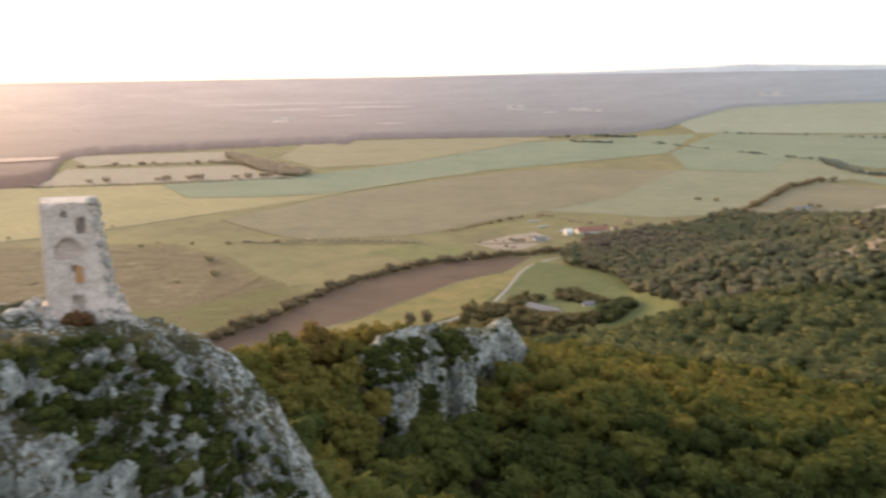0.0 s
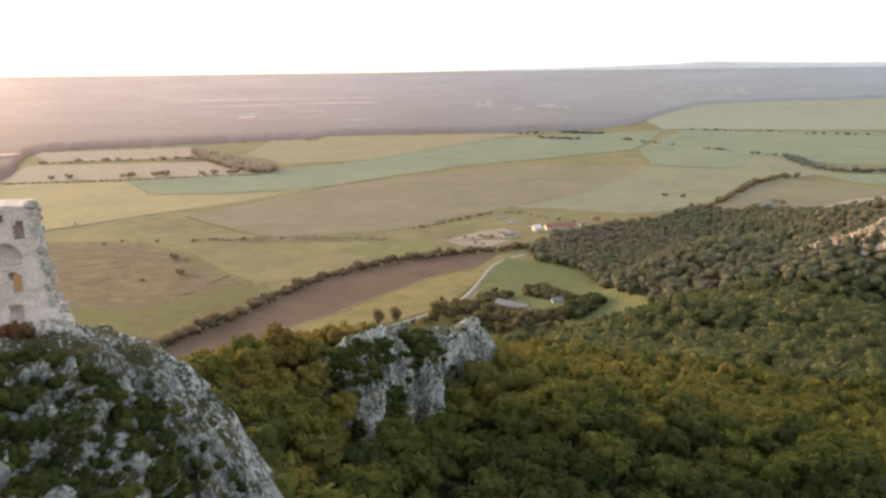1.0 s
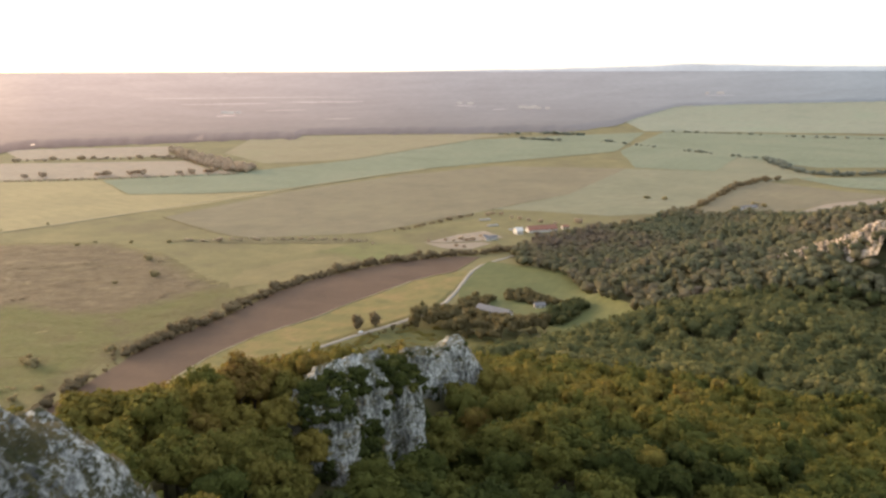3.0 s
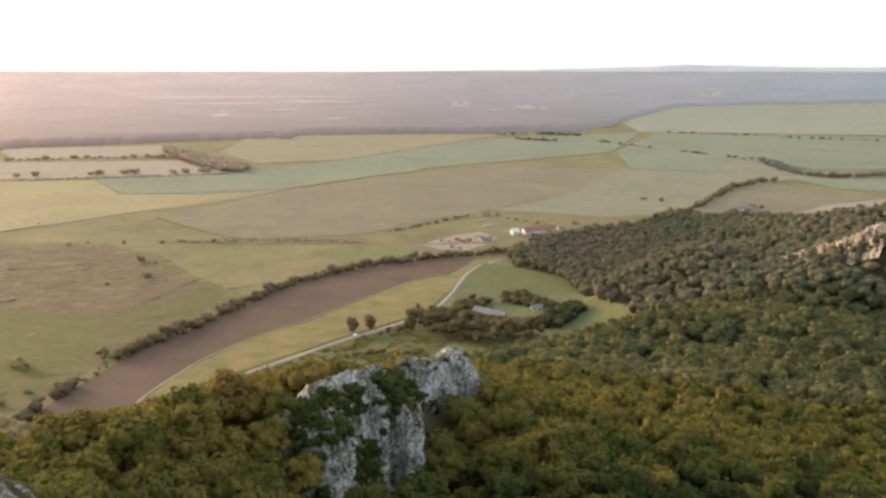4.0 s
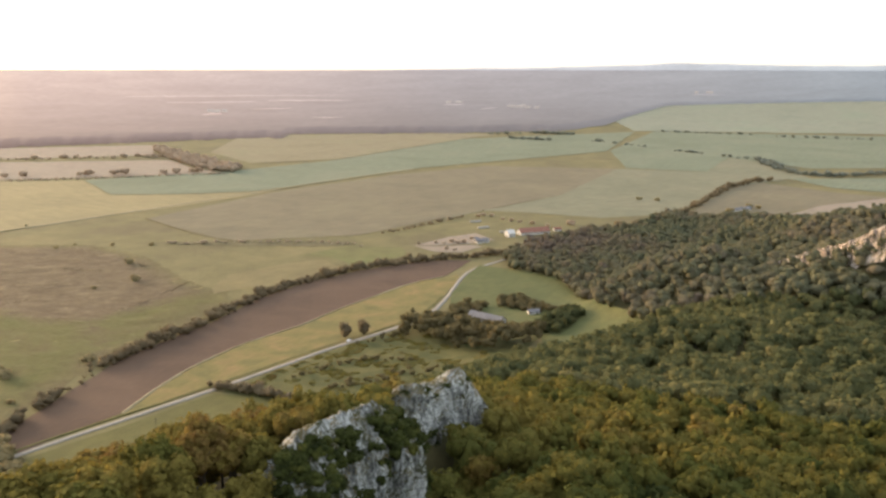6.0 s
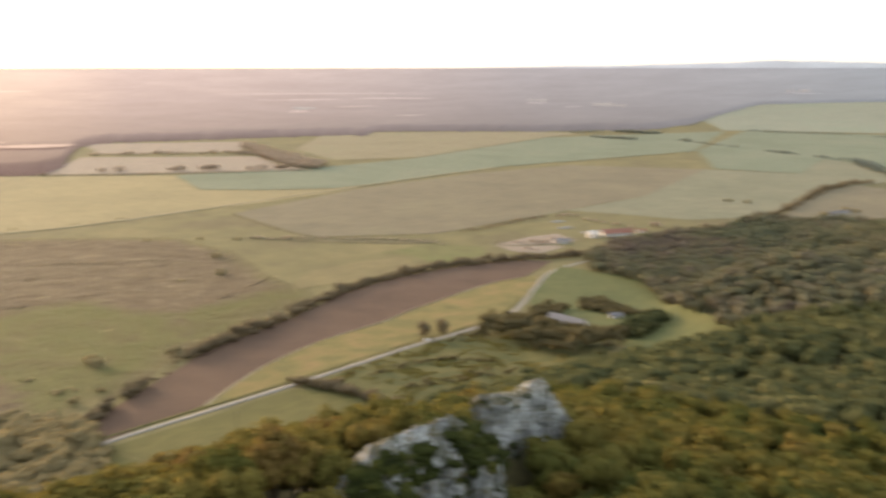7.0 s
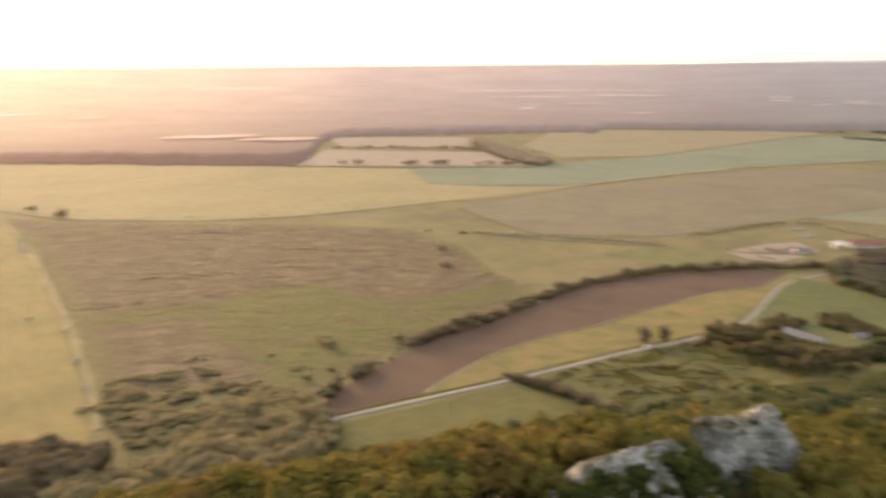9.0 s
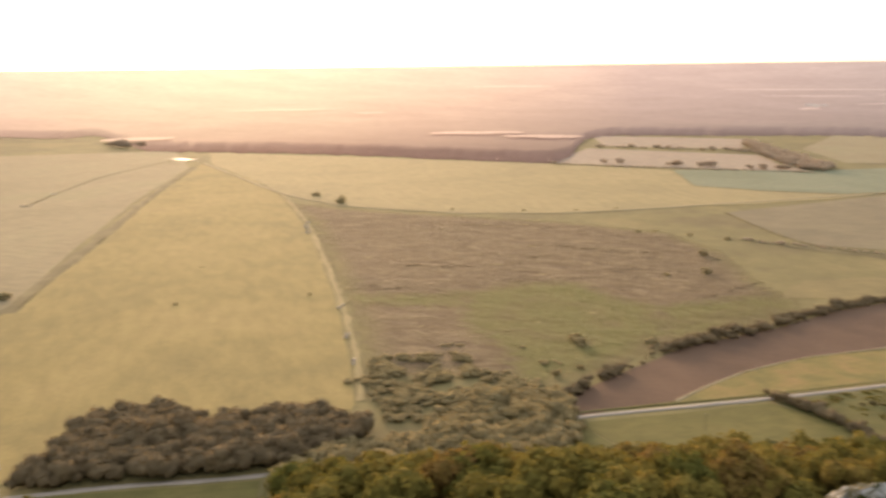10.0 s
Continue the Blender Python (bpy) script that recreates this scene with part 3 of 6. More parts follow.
field("stubble_field", [(456, 1236), (526, 1314), (667, 1402), (900, 1480), (900, 1350), (617, 1298), (542, 1240)], M_PALE, "pale stubble field beside the wood", 0.34)
field("crop_field", [(604, 1647), (786, 1656), (1100, 1700), (1000, 1500), (697, 1469), (634, 1515)], M_GREEN, "pale green crop field", 0.3)
field("crop_field", [(360, 2200), (622, 2900), (1300, 2700), (1250, 1950), (858, 1830), (714, 1815), (674, 1890), (610, 2040), (480, 1750), (330, 1810)], M_GREEN, "wide green crop field", 0.28)
field("meadow", [(40, 1836), (310, 1800), (480, 1748), (610, 2036), (672, 1888), (634, 1515), (604, 1642), (477, 1542), (370, 1367), (290, 1235), (180, 1200), (90, 1240), (0, 1260), (-40, 1180), (152, 1420)], M_HAZEGREEN, "green meadow beside a stream, paled by painted haze", 0.22)
field("stubble_field", [(560, 2925), (590, 3500), (700, 5200), (1000, 7000), (3600, 7500), (3500, 2600), (1500, 2790)], M_PALEGREEN, "green and tan fields far off, paled by painted haze", 0.25)

ROAD = [(-560, -20), (-480, 90), (-410, 192), (-379, 233), (-350, 263), (-327, 289), (-285, 370), (-243, 450), (-207, 494), (-166, 546), (-130, 594), (-98, 638), (-75, 663), (-55, 688), (-33, 723), (-20, 779), (-8, 857), (7, 896), (26, 918), (60, 960)]
strip("road", ROAD, 4.0, M_ROAD, "pale gravel country road", "road", 0.45, 8, 0.2)
strip("track", [(-1264, 1012), (-1058, 907), (-841, 766), (-633, 611), (-505, 511), (-418, 440), (-360, 388)], 5.0, M_STUBBLE, "pale dry margin of the stubble field", "track", 0.4, 12, 1.2)
strip("track", [(-1586, 1117), (-1082, 921), (-923, 897), (-746, 945), (-619, 1037), (-549, 1137), (-458, 1273), (-350, 1431), (-285, 1544), (-114, 1778)], 7.0, M_TRACK, "dry dirt track curving between fields", "track", 0.5, 25, 0.8)
strip("ditch", [(-443, 1173), (-350, 1072), (-285, 1015), (-200, 1005)], 5.0, M_DITCH, "dark grassy ditch across the plain", "ditch", 0.5, 25, 0.8)
strip("verge", [(-285, 376), (-247, 455), (-211, 499), (-170, 551), (-134, 599), (-102, 643), (-79, 668), (-59, 693), (-38, 726), (-26, 779)], 2.2, M_SCRUB, "dark strip along the far edge of the road", "verge", 0.5, 8, 0.5)


# ---------------------------------------------------------------- foliage
def ico(sub):
    bm = bmesh.new()
    bmesh.ops.create_icosphere(bm, subdivisions=sub, radius=1)
    v = np.array([x.co for x in bm.verts])
    f = np.array([[x.index for x in p.verts] for p in bm.faces])
    bm.free()
    return v, f


def lumpy(v, seed, amount, freq):
    return np.array([1 + amount * noise.noise(Vector(p) * freq + Vector((seed * 7.3, seed * 3.1, 0))) * 1.6 for p in v])


def crown_shape(seed, sub, lobes, leaves, size, tall=0.9, ragged=0.17, core=0.66, lobe=(0.28, 0.48)):
    """A crown of about unit radius: overlapping leafy lobes of uneven size, with sprays of leaves standing out of them."""
    r = np.random.default_rng(seed)
    v, f = ico(sub)
    mids, rads = [np.zeros(3)], [core]
    for k in range(lobes):
        a = 2.4 * k + r.uniform(-0.5, 0.5)
        up = r.uniform(-0.35, 0.75)
        out_ = math.sqrt(max(0.05, 1 - up * up)) * r.uniform(0.42, 0.68)
        mids.append(np.array([math.cos(a) * out_, math.sin(a) * out_, up * 0.75]))
        rads.append(r.uniform(*lobe))
    verts, faces, base = [], [], 0
    for m, q in zip(mids, rads):
        k = lumpy(v, seed + q * 9, 0.3, 2.1) * (1 + r.normal(0, 0.07 if sub > 1 else ragged, len(v)))
        verts.append(v * (k * q)[:, None] + m)
        faces.append(f + base)
        base += len(v)
    pick = r.choice(len(mids), leaves, p=np.array(rads) ** 2 / sum(q * q for q in rads))
    d = r.normal(size=(leaves, 3))
    d /= np.linalg.norm(d, axis=1)[:, None]
    d[:, 2] = np.where(d[:, 2] < -0.3, -d[:, 2], d[:, 2])
    c = np.array(mids)[pick] + d * (np.array(rads)[pick] * r.uniform(0.86, 1.34, leaves))[:, None]
    nrm = d + r.normal(0, 0.5, d.shape)
    nrm /= np.linalg.norm(nrm, axis=1)[:, None]
    a = np.cross(nrm, r.normal(size=d.shape))
    a /= np.linalg.norm(a, axis=1)[:, None]
    b = np.cross(nrm, a)
    s = size * r.uniform(0.5, 1.25, leaves)[:, None]
    verts.append(np.stack([c - a * s, c - b * s * 0.7, c + a * s, c + b * s * 0.7], 1).reshape(-1, 3))
    i = base + np.arange(leaves)[:, None] * 4
    faces += [i + [0, 1, 2], i + [0, 2, 3]]
    verts = np.concatenate(verts)
    verts[:, 2] *= tall
    return verts, np.concatenate(faces)


def trunk_shape(sides=4):
    a = np.arange(sides) / sides * 2 * math.pi
    lo = np.stack([np.cos(a), np.sin(a), 0 * a], -1)
    hi = lo * 0.5
    hi[:, 2] = 1
    v = np.concatenate([lo, hi])
    f = []
    for k in range(sides):
        m = (k + 1) % sides
        f += [[k, m, sides + m], [k, sides + m, sides + k]]
    return v, np.array(f)


FINE = [crown_shape(11 + k, 1, 15, 700, 0.11, 0.92, 0.12, 0.52, (0.2, 0.4)) for k in range(4)]
MID = [crown_shape(31 + k, 1, 7, 150, 0.14, 0.9, 0.13, 0.56, (0.24, 0.44)) for k in range(5)]
LOW = [crown_shape(51 + k, 1, 3, 70, 0.17, 0.9, 0.12) for k in range(5)]
FARWOOD = [crown_shape(61 + k, 1, 2, 40, 0.17, 1.0, 0.13) for k in range(5)]
FAR = [crown_shape(71 + k, 1, 4, 22, 0.24) for k in range(4)]


def foliage(name, places, shapes, label, category, seed=1, trunks=False, kind="stuff", mat=None, long=1.0):
    """Many plants joined: rows of x, y, z of the foot, crown radius, height, tint."""
    r = np.random.default_rng(seed)
    vs, fs, ts, base = [], [], [], 0
    tv, tf = trunk_shape()
    for x, y, z, rad, high, tint in places:
        v, f = shapes[r.integers(len(shapes))]
        a = r.uniform(0, 6.283)
        c, s = math.cos(a), math.sin(a)
        sq = r.uniform(0.85, 1.15) * long
        rz = min(rad * r.uniform(1.0, 1.4), high * 0.62)
        w = np.stack([(v[:, 0] * c - v[:, 1] * s) * rad * sq, (v[:, 0] * s + v[:, 1] * c) * rad / sq, v[:, 2] * rz + z + high - rz * 0.85], -1)
        if long > 1:
            q = 0.35 + r.normal(0, 0.2)
            w[:, 0], w[:, 1] = w[:, 0] * math.cos(q) - w[:, 1] * math.sin(q), w[:, 0] * math.sin(q) + w[:, 1] * math.cos(q)
        w[:, 0] += x
        w[:, 1] += y
        vs.append(w)
        fs.append(f + base)
        ts.append(np.full(len(v), tint))
        base += len(v)
        if trunks:
            vs.append(tv * [0.2, 0.2, high * 0.6] + [x, y, z - 0.3])
            fs.append(tf + base)
            ts.append(np.full(len(tv), 0.95))
            base += len(tv)
    return tagged(mesh_object(name, np.concatenate(vs), np.concatenate(fs), mat or M_LEAF, True, None, np.concatenate(ts)), label, category, kind=kind)


def inside(x, y, poly):
    x, y = np.asarray(x, float), np.asarray(y, float)
    hit = np.zeros(x.shape, bool)
    for (x0, y0), (x1, y1) in zip(poly, poly[1:] + poly[:1]):
        if y0 != y1:
            hit ^= ((y0 > y) != (y1 > y)) & (x < (x1 - x0) * (y - y0) / (y1 - y0) + x0)
    return hit


WOOD = [(-62, 62), (-80, 95), (-98, 122), (-165, 160), (-255, 230), (-280, 268), (-270, 312), (-250, 348), (-222, 390), (-190, 418), (-165, 435), (-128, 472), (-100, 503), (-70, 520), (-20, 552), (25, 575), (50, 590), (95, 588), (132, 606), (119, 661), (100, 706), (95, 774), (90, 831), (75, 862), (42, 884), (29, 908), (40, 950), (72, 1015), (138, 1072), (215, 1125), (271, 1215), (330, 1180),
        (369, 1215), (420, 1190), (465, 1190), (620, 1285), (800, 1300), (800, 300), (500, 0), (300, -200), (-48, -200)]


def soft_noise(x, y, scale, off=0.0):
    return np.array([noise.noise((a / scale + off, b / scale, off)) for a, b in zip(np.ravel(x), np.ravel(y))])


def tints(x, y):
    """Autumn colour over the hill: green near the crags, darkened there to paint in the slope's shade, rust and olive
    on the slope, gold on the ridge.
    """
    t = 0.4 + 0.16 * soft_noise(x, y, 45) + 0.1 * soft_noise(x, y, 14, 5)
    t = t + 0.31 * np.exp(-((x + 76) / 64) ** 2 - ((y - 160) / 100) ** 2)
    t = t + 0.2 * np.exp(-((x + 36) / 20) ** 2 - ((y - 152) / 34) ** 2)
    t = t + 0.2 * np.exp(-((x - 30) / 55) ** 2 - ((y - 265) / 60) ** 2)
    # shade of the castle hill put into the tint as darker green
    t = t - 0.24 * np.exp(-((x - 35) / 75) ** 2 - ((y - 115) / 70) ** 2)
    t = t + 0.1 * np.exp(-((x - 110) / 70) ** 2 - ((y - 700) / 120) ** 2)
    t = t + 0.24 * np.clip((np.asarray(y) - 560) / 120, 0, 1) * soft_noise(x, y, 95, 2)
    t = t + 0.36 * np.exp(-((x - 90) / 85) ** 2 - ((y - 985) / 80) ** 2)
    return t


def scatter(x0, x1, y0, y1, step, seed):
    r = np.random.default_rng(seed)
    x, y = np.meshgrid(np.arange(x0, x1, step), np.arange(y0, y1, step))
    x = x + (np.arange(len(x)) % 2)[:, None] * step / 2
    x, y = (x + r.uniform(-0.42, 0.42, x.shape) * step).ravel(), (y + r.uniform(-0.42, 0.42, y.shape) * step).ravel()
    return x, y, r


CLIFFS = [[(-52, -60), (-52, 40), (-40, 60), (-22, 64), (-12, 62), (-13, 40), (-16, 0), (-20, -60)],
          [(-28, 132), (-20, 130), (-8, 150), (-8, 160), (-13, 174), (-20, 174), (-26, 158)],
          [(-21, 172), (-13, 172), (-9, 180), (-8, 192), (-6, 200), (-22, 199)],
          [(-22, 196), (-12, 196), (-3, 207), (4, 217), (6, 226), (0, 231), (-9, 221), (-22, 206)],
          [(229, 697), (242, 680), (254, 660), (265, 628), (283, 604), (294, 609), (280, 640), (266, 672), (240, 700)]]


def woods(step, dmin, dmax, seed):
    x, y, r = scatter(-260, 800, 20, 1300, step, seed)
    d = np.hypot(x + 2, y - 25)
    az = np.arctan2(x + 2, y - 25)
    ok = (d >= dmin) & (d < dmax) & inside(x, y, WOOD) & (az > radians(-72)) & (az < radians(30))
    for c in CLIFFS:
        ok &= ~inside(x, y, c)
    x, y = x[ok], y[ok]
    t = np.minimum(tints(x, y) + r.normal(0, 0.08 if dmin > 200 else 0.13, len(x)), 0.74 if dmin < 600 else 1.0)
    rad = step * r.uniform(0.5, 0.82, len(x)) * (1.12 if dmin > 600 else 1.0)
    high = 8.0 * r.uniform(1.0, 1.6, len(x)) + 0.6
    rad = rad * (1 - 0.2 * np.exp(-((x + 36) / 22) ** 2 - ((y - 128) / 30) ** 2))
    return np.stack([x, y, ground(x, y), rad, high, t], -1)


foliage("forest", woods(7.6, 165, 300, 3), MID, "dense mixed autumn forest on the castle slope", "forest", 3)
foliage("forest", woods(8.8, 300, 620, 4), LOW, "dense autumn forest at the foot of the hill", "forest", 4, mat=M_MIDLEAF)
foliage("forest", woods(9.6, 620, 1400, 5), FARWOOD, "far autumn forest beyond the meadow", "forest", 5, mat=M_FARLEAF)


def limbs(bm, base, tip, r0, r1, sides=6):
    """A tapered limb between two points."""
    base, tip = Vector(base), Vector(tip)
    d = (tip - base).normalized()
    a = d.orthogonal().normalized()
    e = d.cross(a)
    lo, hi = [], []
    for k in range(sides):
        w = a * math.cos(k / sides * 6.283) + e * math.sin(k / sides * 6.283)
        lo.append(bm.verts.new(base + w * r0))
        hi.append(bm.verts.new(tip + w * r1))
    for k in range(sides):
        m = (k + 1) % sides
        bm.faces.new((lo[k], lo[m], hi[m], hi[k]))


def make_tree(seed, shape, tint, label, name="tree", wide=1.0, high=2.1, mat=None):
    """A tree of crown radius 1 to be scaled: trunk with limbs, and a leafy crown."""
    r = random.Random(seed)
    root = empty(name, 0, 0, -500)
    bm = bmesh.new()
    limbs(bm, (0, 0, -0.15), (0.03, 0.02, high * 0.45), 0.075, 0.05)
    limbs(bm, (0.03, 0.02, high * 0.45), (0, 0, high * 0.75), 0.05, 0.02)
    for k in range(5):
        a = k * 1.257 + r.uniform(-0.4, 0.4)
        limbs(bm, (0.03, 0.02, high * r.uniform(0.3, 0.5)), (math.cos(a) * 0.6, math.sin(a) * 0.6, high * r.uniform(0.55, 0.75)), 0.035, 0.012, 4)
    part("trunk", bm, M_BARK, root)
    v, f = shape
    w = v * [wide, wide, 0.95]
    w[:, 2] += high - 0.8
    mesh_object("crown", w, f, mat or M_LEAF, True, root, np.full(len(w), tint))
    PATTERNS.append(root)
    return tagged(root, label, "tree")


PATTERNS = []


def plant(template, x, y, z, scale, turn, group=""):
    ob = copy_thing(template, pose(x, y, z, 0, 0, turn) @ Matrix.Scale(scale, 4))
    if group:
        tagged(ob, group=group)
    return ob


TREE_KINDS = [(0.14, "dark green broadleaved tree on the wooded slope"), (0.3, "green broadleaved tree on the wooded slope"), (0.46, "olive-green broadleaved tree on the wooded slope"), (0.62, "yellowing broadleaved tree on the castle ridge"), (0.8, "golden autumn tree on the castle ridge")]
TEMPLATES = [[make_tree(k * 5 + s, FINE[s], t, lab) for s in range(4)] for k, (t, lab) in enumerate(TREE_KINDS)]
NEAR = woods(6.5, 30, 165, 6)
fill = np.array([(-35, 128), (-38, 127), (-33, 125), (-41, 133), (-31, 122), (-30, 128), (-31, 140), (-33, 147), (-30, 154), (-28, 163)], float)
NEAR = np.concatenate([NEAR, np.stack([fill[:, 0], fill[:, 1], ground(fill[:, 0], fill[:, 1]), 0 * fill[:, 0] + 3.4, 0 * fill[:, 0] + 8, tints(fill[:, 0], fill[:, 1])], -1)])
under = (NEAR[:, 1] < 86) | (NEAR[:, 0] < -72) & (NEAR[:, 1] < 106)
foliage("forest", NEAR[under], FARWOOD, "green forest under the castle ridge", "forest", 7)
NEAR = NEAR[~under]
order = np.argsort(np.hypot(NEAR[:, 0] + 3, NEAR[:, 1] - 40))
rr = random.Random(4)
for n in order[:280]:
    x, y, z, rad, high, t = NEAR[n]
    kind = min(range(len(TREE_KINDS)), key=lambda k: abs(TREE_KINDS[k][0] - t))
    # taller, slimmer trees crowd the ridge behind the cliff
    taller = 0.2 * (x < -18) * (y > 110) + 0.4 * (x < -37) * (y > 120) + 0.75 * math.exp(-((x + 28) / 10) ** 2 - ((y - 166) / 22) ** 2)
    up = max(1.0, 1 + taller * (high / (2.3 * rad) - 1))
    tree = copy_thing(TEMPLATES[kind][rr.randrange(4)], pose(x, y, z, 0, 0, rr.uniform(0, 360)) @ Matrix.Diagonal((rad * 1.05, rad * 1.05, rad * 1.05 * up, 1)))
    tagged(tree, group="trees of the castle slope")
NEAR = NEAR[order[280:]]
if len(NEAR):
    foliage("forest", NEAR, MID, "dense green and yellow forest below the crags", "forest", 6)


def row_of(line, step, rad, high, tint, spread, seed):
    r = np.random.default_rng(seed)
    out = []
    for (x0, y0), (x1, y1) in zip(line, line[1:]):
        n = max(1, int(math.hypot(x1 - x0, y1 - y0) / step))
        for k in range(n):
            t = (k + r.uniform(0, 1)) / n
            s = r.uniform(0.4, 1.0) + 0.5 * (r.random() < 0.12)
            x, y = x0 + (x1 - x0) * t + r.normal(0, spread), y0 + (y1 - y0) * t + r.normal(0, spread)
            x, y, z = (float(q) for q in far(np.array(x), np.array(y), ground(x, y) if math.hypot(x, y) < FLAT else np.array(0.0)))
            out.append((x, y, z, rad * s, high * s, tint + r.normal(0, 0.07)))
    return out


def area_of(poly, step, rad, high, tint, seed):
    xs, ys = [p[0] for p in poly], [p[1] for p in poly]
    x, y, r = scatter(min(xs), max(xs), min(ys), max(ys), step, seed)
    ok = inside(x, y, poly)
    x, y = x[ok], y[ok]
    s = r.uniform(0.55, 1.15, len(x)) * (1 + 0.35 * soft_noise(x, y, 22, 9))
    return np.stack([x, y, ground(x, y), rad * s, high * s, tint + r.normal(0, 0.08, len(x))], -1)


HEDGE_PLOUGH = [(-238, 632), (-226, 664), (-212, 695), (-205, 724), (-193, 766), (-175, 802), (-154, 835), (-126, 870), (-88, 900), (-62, 917), (-25, 934), (8, 945), (60, 975)]
foliage("hedgerow", row_of([(-264, 470), (-265, 498)], 1.6, 4.2, 6.0, 0.4, 2.2, 1) + row_of([(-263, 508), (-260, 534)], 1.5, 4.4, 6.6, 0.45, 2.2, 12) + row_of([(-259, 536), (-254, 582)], 5, 2.0, 2.2, 0.5, 2.0, 13)
        + row_of([(-255, 584), (-251, 596), (-238, 636)], 1.1, 4.8, 7.6, 0.45, 2.6, 14) + row_of(HEDGE_PLOUGH, 1.7, 4.8, 6.6, 0.5, 2.6, 11), LOW, "brown hedgerow along the ploughed field", "hedge", 1, mat=M_HEDGE)
foliage("hedgerow", row_of([(-166, 550), (-137, 540), (-105, 526), (-86, 511)], 1.7, 4.2, 6.6, 0.42, 1.6, 2), LOW, "brown hedgerow across the meadow", "hedge", 2, mat=M_HEDGE)
foliage("copse", area_of([(-412, 196), (-400, 214), (-374, 243), (-349, 270), (-330, 296), (-318, 330), (-322, 358), (-343, 358), (-364, 348), (-386, 330), (-396, 308), (-436, 300), (-458, 264), (-430, 225)], 4.8, 6.6, 12.5, 0.42, 3), LOW, "brown copse beside the road", "copse", 3, mat=M_HEDGE)
foliage("copse", area_of([(-328, 318), (-304, 357), (-293, 391), (-301, 430), (-286, 458), (-264, 470), (-250, 452), (-288, 372), (-314, 316)], 5.0, 6.0, 9.5, 0.45, 4), LOW, "grey-green willows beside the road", "copse", 4, mat=M_WILLOW)
foliage("copse", area_of([(-249, 444), (-272, 400), (-302, 342), (-326, 296), (-300, 268), (-272, 300), (-238, 366), (-222, 408), (-230, 438)], 5.2, 6.0, 10.0, 0.4, 24), LOW, "willow bushes at the edge of the forest", "copse", 24, mat=M_WILLOW)
thicket = area_of([(-322, 372), (-374, 405), (-410, 445), (-370, 490), (-300, 470), (-288, 450), (-294, 400)], 4.8, 4.4, 3.8, 0.5, 25)
thicket = thicket[soft_noise(thicket[:, 0], thicket[:, 1], 17, 3) > -0.12 + (thicket[:, 1] - 430) / 260]
foliage("copse", thicket, LOW, "grey-green willow thicket on the heath", "copse", 25, mat=M_WILLOW)
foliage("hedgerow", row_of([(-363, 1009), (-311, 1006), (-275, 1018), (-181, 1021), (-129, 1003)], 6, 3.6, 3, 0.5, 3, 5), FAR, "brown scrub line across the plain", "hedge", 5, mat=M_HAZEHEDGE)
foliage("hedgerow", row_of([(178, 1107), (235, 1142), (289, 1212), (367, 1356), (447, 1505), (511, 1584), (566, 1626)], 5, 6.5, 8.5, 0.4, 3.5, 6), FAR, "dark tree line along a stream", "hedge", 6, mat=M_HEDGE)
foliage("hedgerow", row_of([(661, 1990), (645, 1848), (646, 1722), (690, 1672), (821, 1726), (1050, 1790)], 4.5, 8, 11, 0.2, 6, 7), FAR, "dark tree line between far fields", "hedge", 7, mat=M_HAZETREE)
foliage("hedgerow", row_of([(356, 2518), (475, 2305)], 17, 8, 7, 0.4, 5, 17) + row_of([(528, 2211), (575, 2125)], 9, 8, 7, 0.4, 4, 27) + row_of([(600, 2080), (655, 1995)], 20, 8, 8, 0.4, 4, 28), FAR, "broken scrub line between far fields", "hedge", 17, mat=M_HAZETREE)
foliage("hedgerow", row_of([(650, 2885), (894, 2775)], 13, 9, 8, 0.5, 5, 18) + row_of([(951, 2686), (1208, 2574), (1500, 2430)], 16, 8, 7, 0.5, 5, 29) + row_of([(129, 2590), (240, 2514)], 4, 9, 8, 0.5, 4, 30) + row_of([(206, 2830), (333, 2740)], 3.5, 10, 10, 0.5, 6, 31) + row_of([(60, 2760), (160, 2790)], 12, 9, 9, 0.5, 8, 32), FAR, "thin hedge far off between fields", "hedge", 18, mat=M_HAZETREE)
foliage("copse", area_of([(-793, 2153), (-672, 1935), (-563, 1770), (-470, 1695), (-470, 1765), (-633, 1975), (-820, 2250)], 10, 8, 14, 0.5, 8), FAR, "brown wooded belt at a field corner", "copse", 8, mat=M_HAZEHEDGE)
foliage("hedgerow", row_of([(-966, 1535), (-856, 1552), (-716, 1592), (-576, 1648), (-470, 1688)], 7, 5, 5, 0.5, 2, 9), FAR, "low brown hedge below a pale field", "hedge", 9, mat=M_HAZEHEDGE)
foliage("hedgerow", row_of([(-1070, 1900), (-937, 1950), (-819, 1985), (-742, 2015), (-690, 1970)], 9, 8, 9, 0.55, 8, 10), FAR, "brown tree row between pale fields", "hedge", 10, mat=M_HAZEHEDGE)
strip("ditch", [(-735, 335), (-836, 421), (-902, 484), (-1030, 596), (-1183, 728), (-1361, 890), (-1540, 1066)], 15.0, M_DITCH, "dark grassy ditch between two fields", "ditch", 0.32, 12, 3.0)
strip("ditch", [(-1302, 600), (-1398, 695), (-1560, 870), (-1701, 1120)], 8.0, M_DITCH, "dark grassy ditch between two fields", "ditch", 0.32, 12, 2.0)
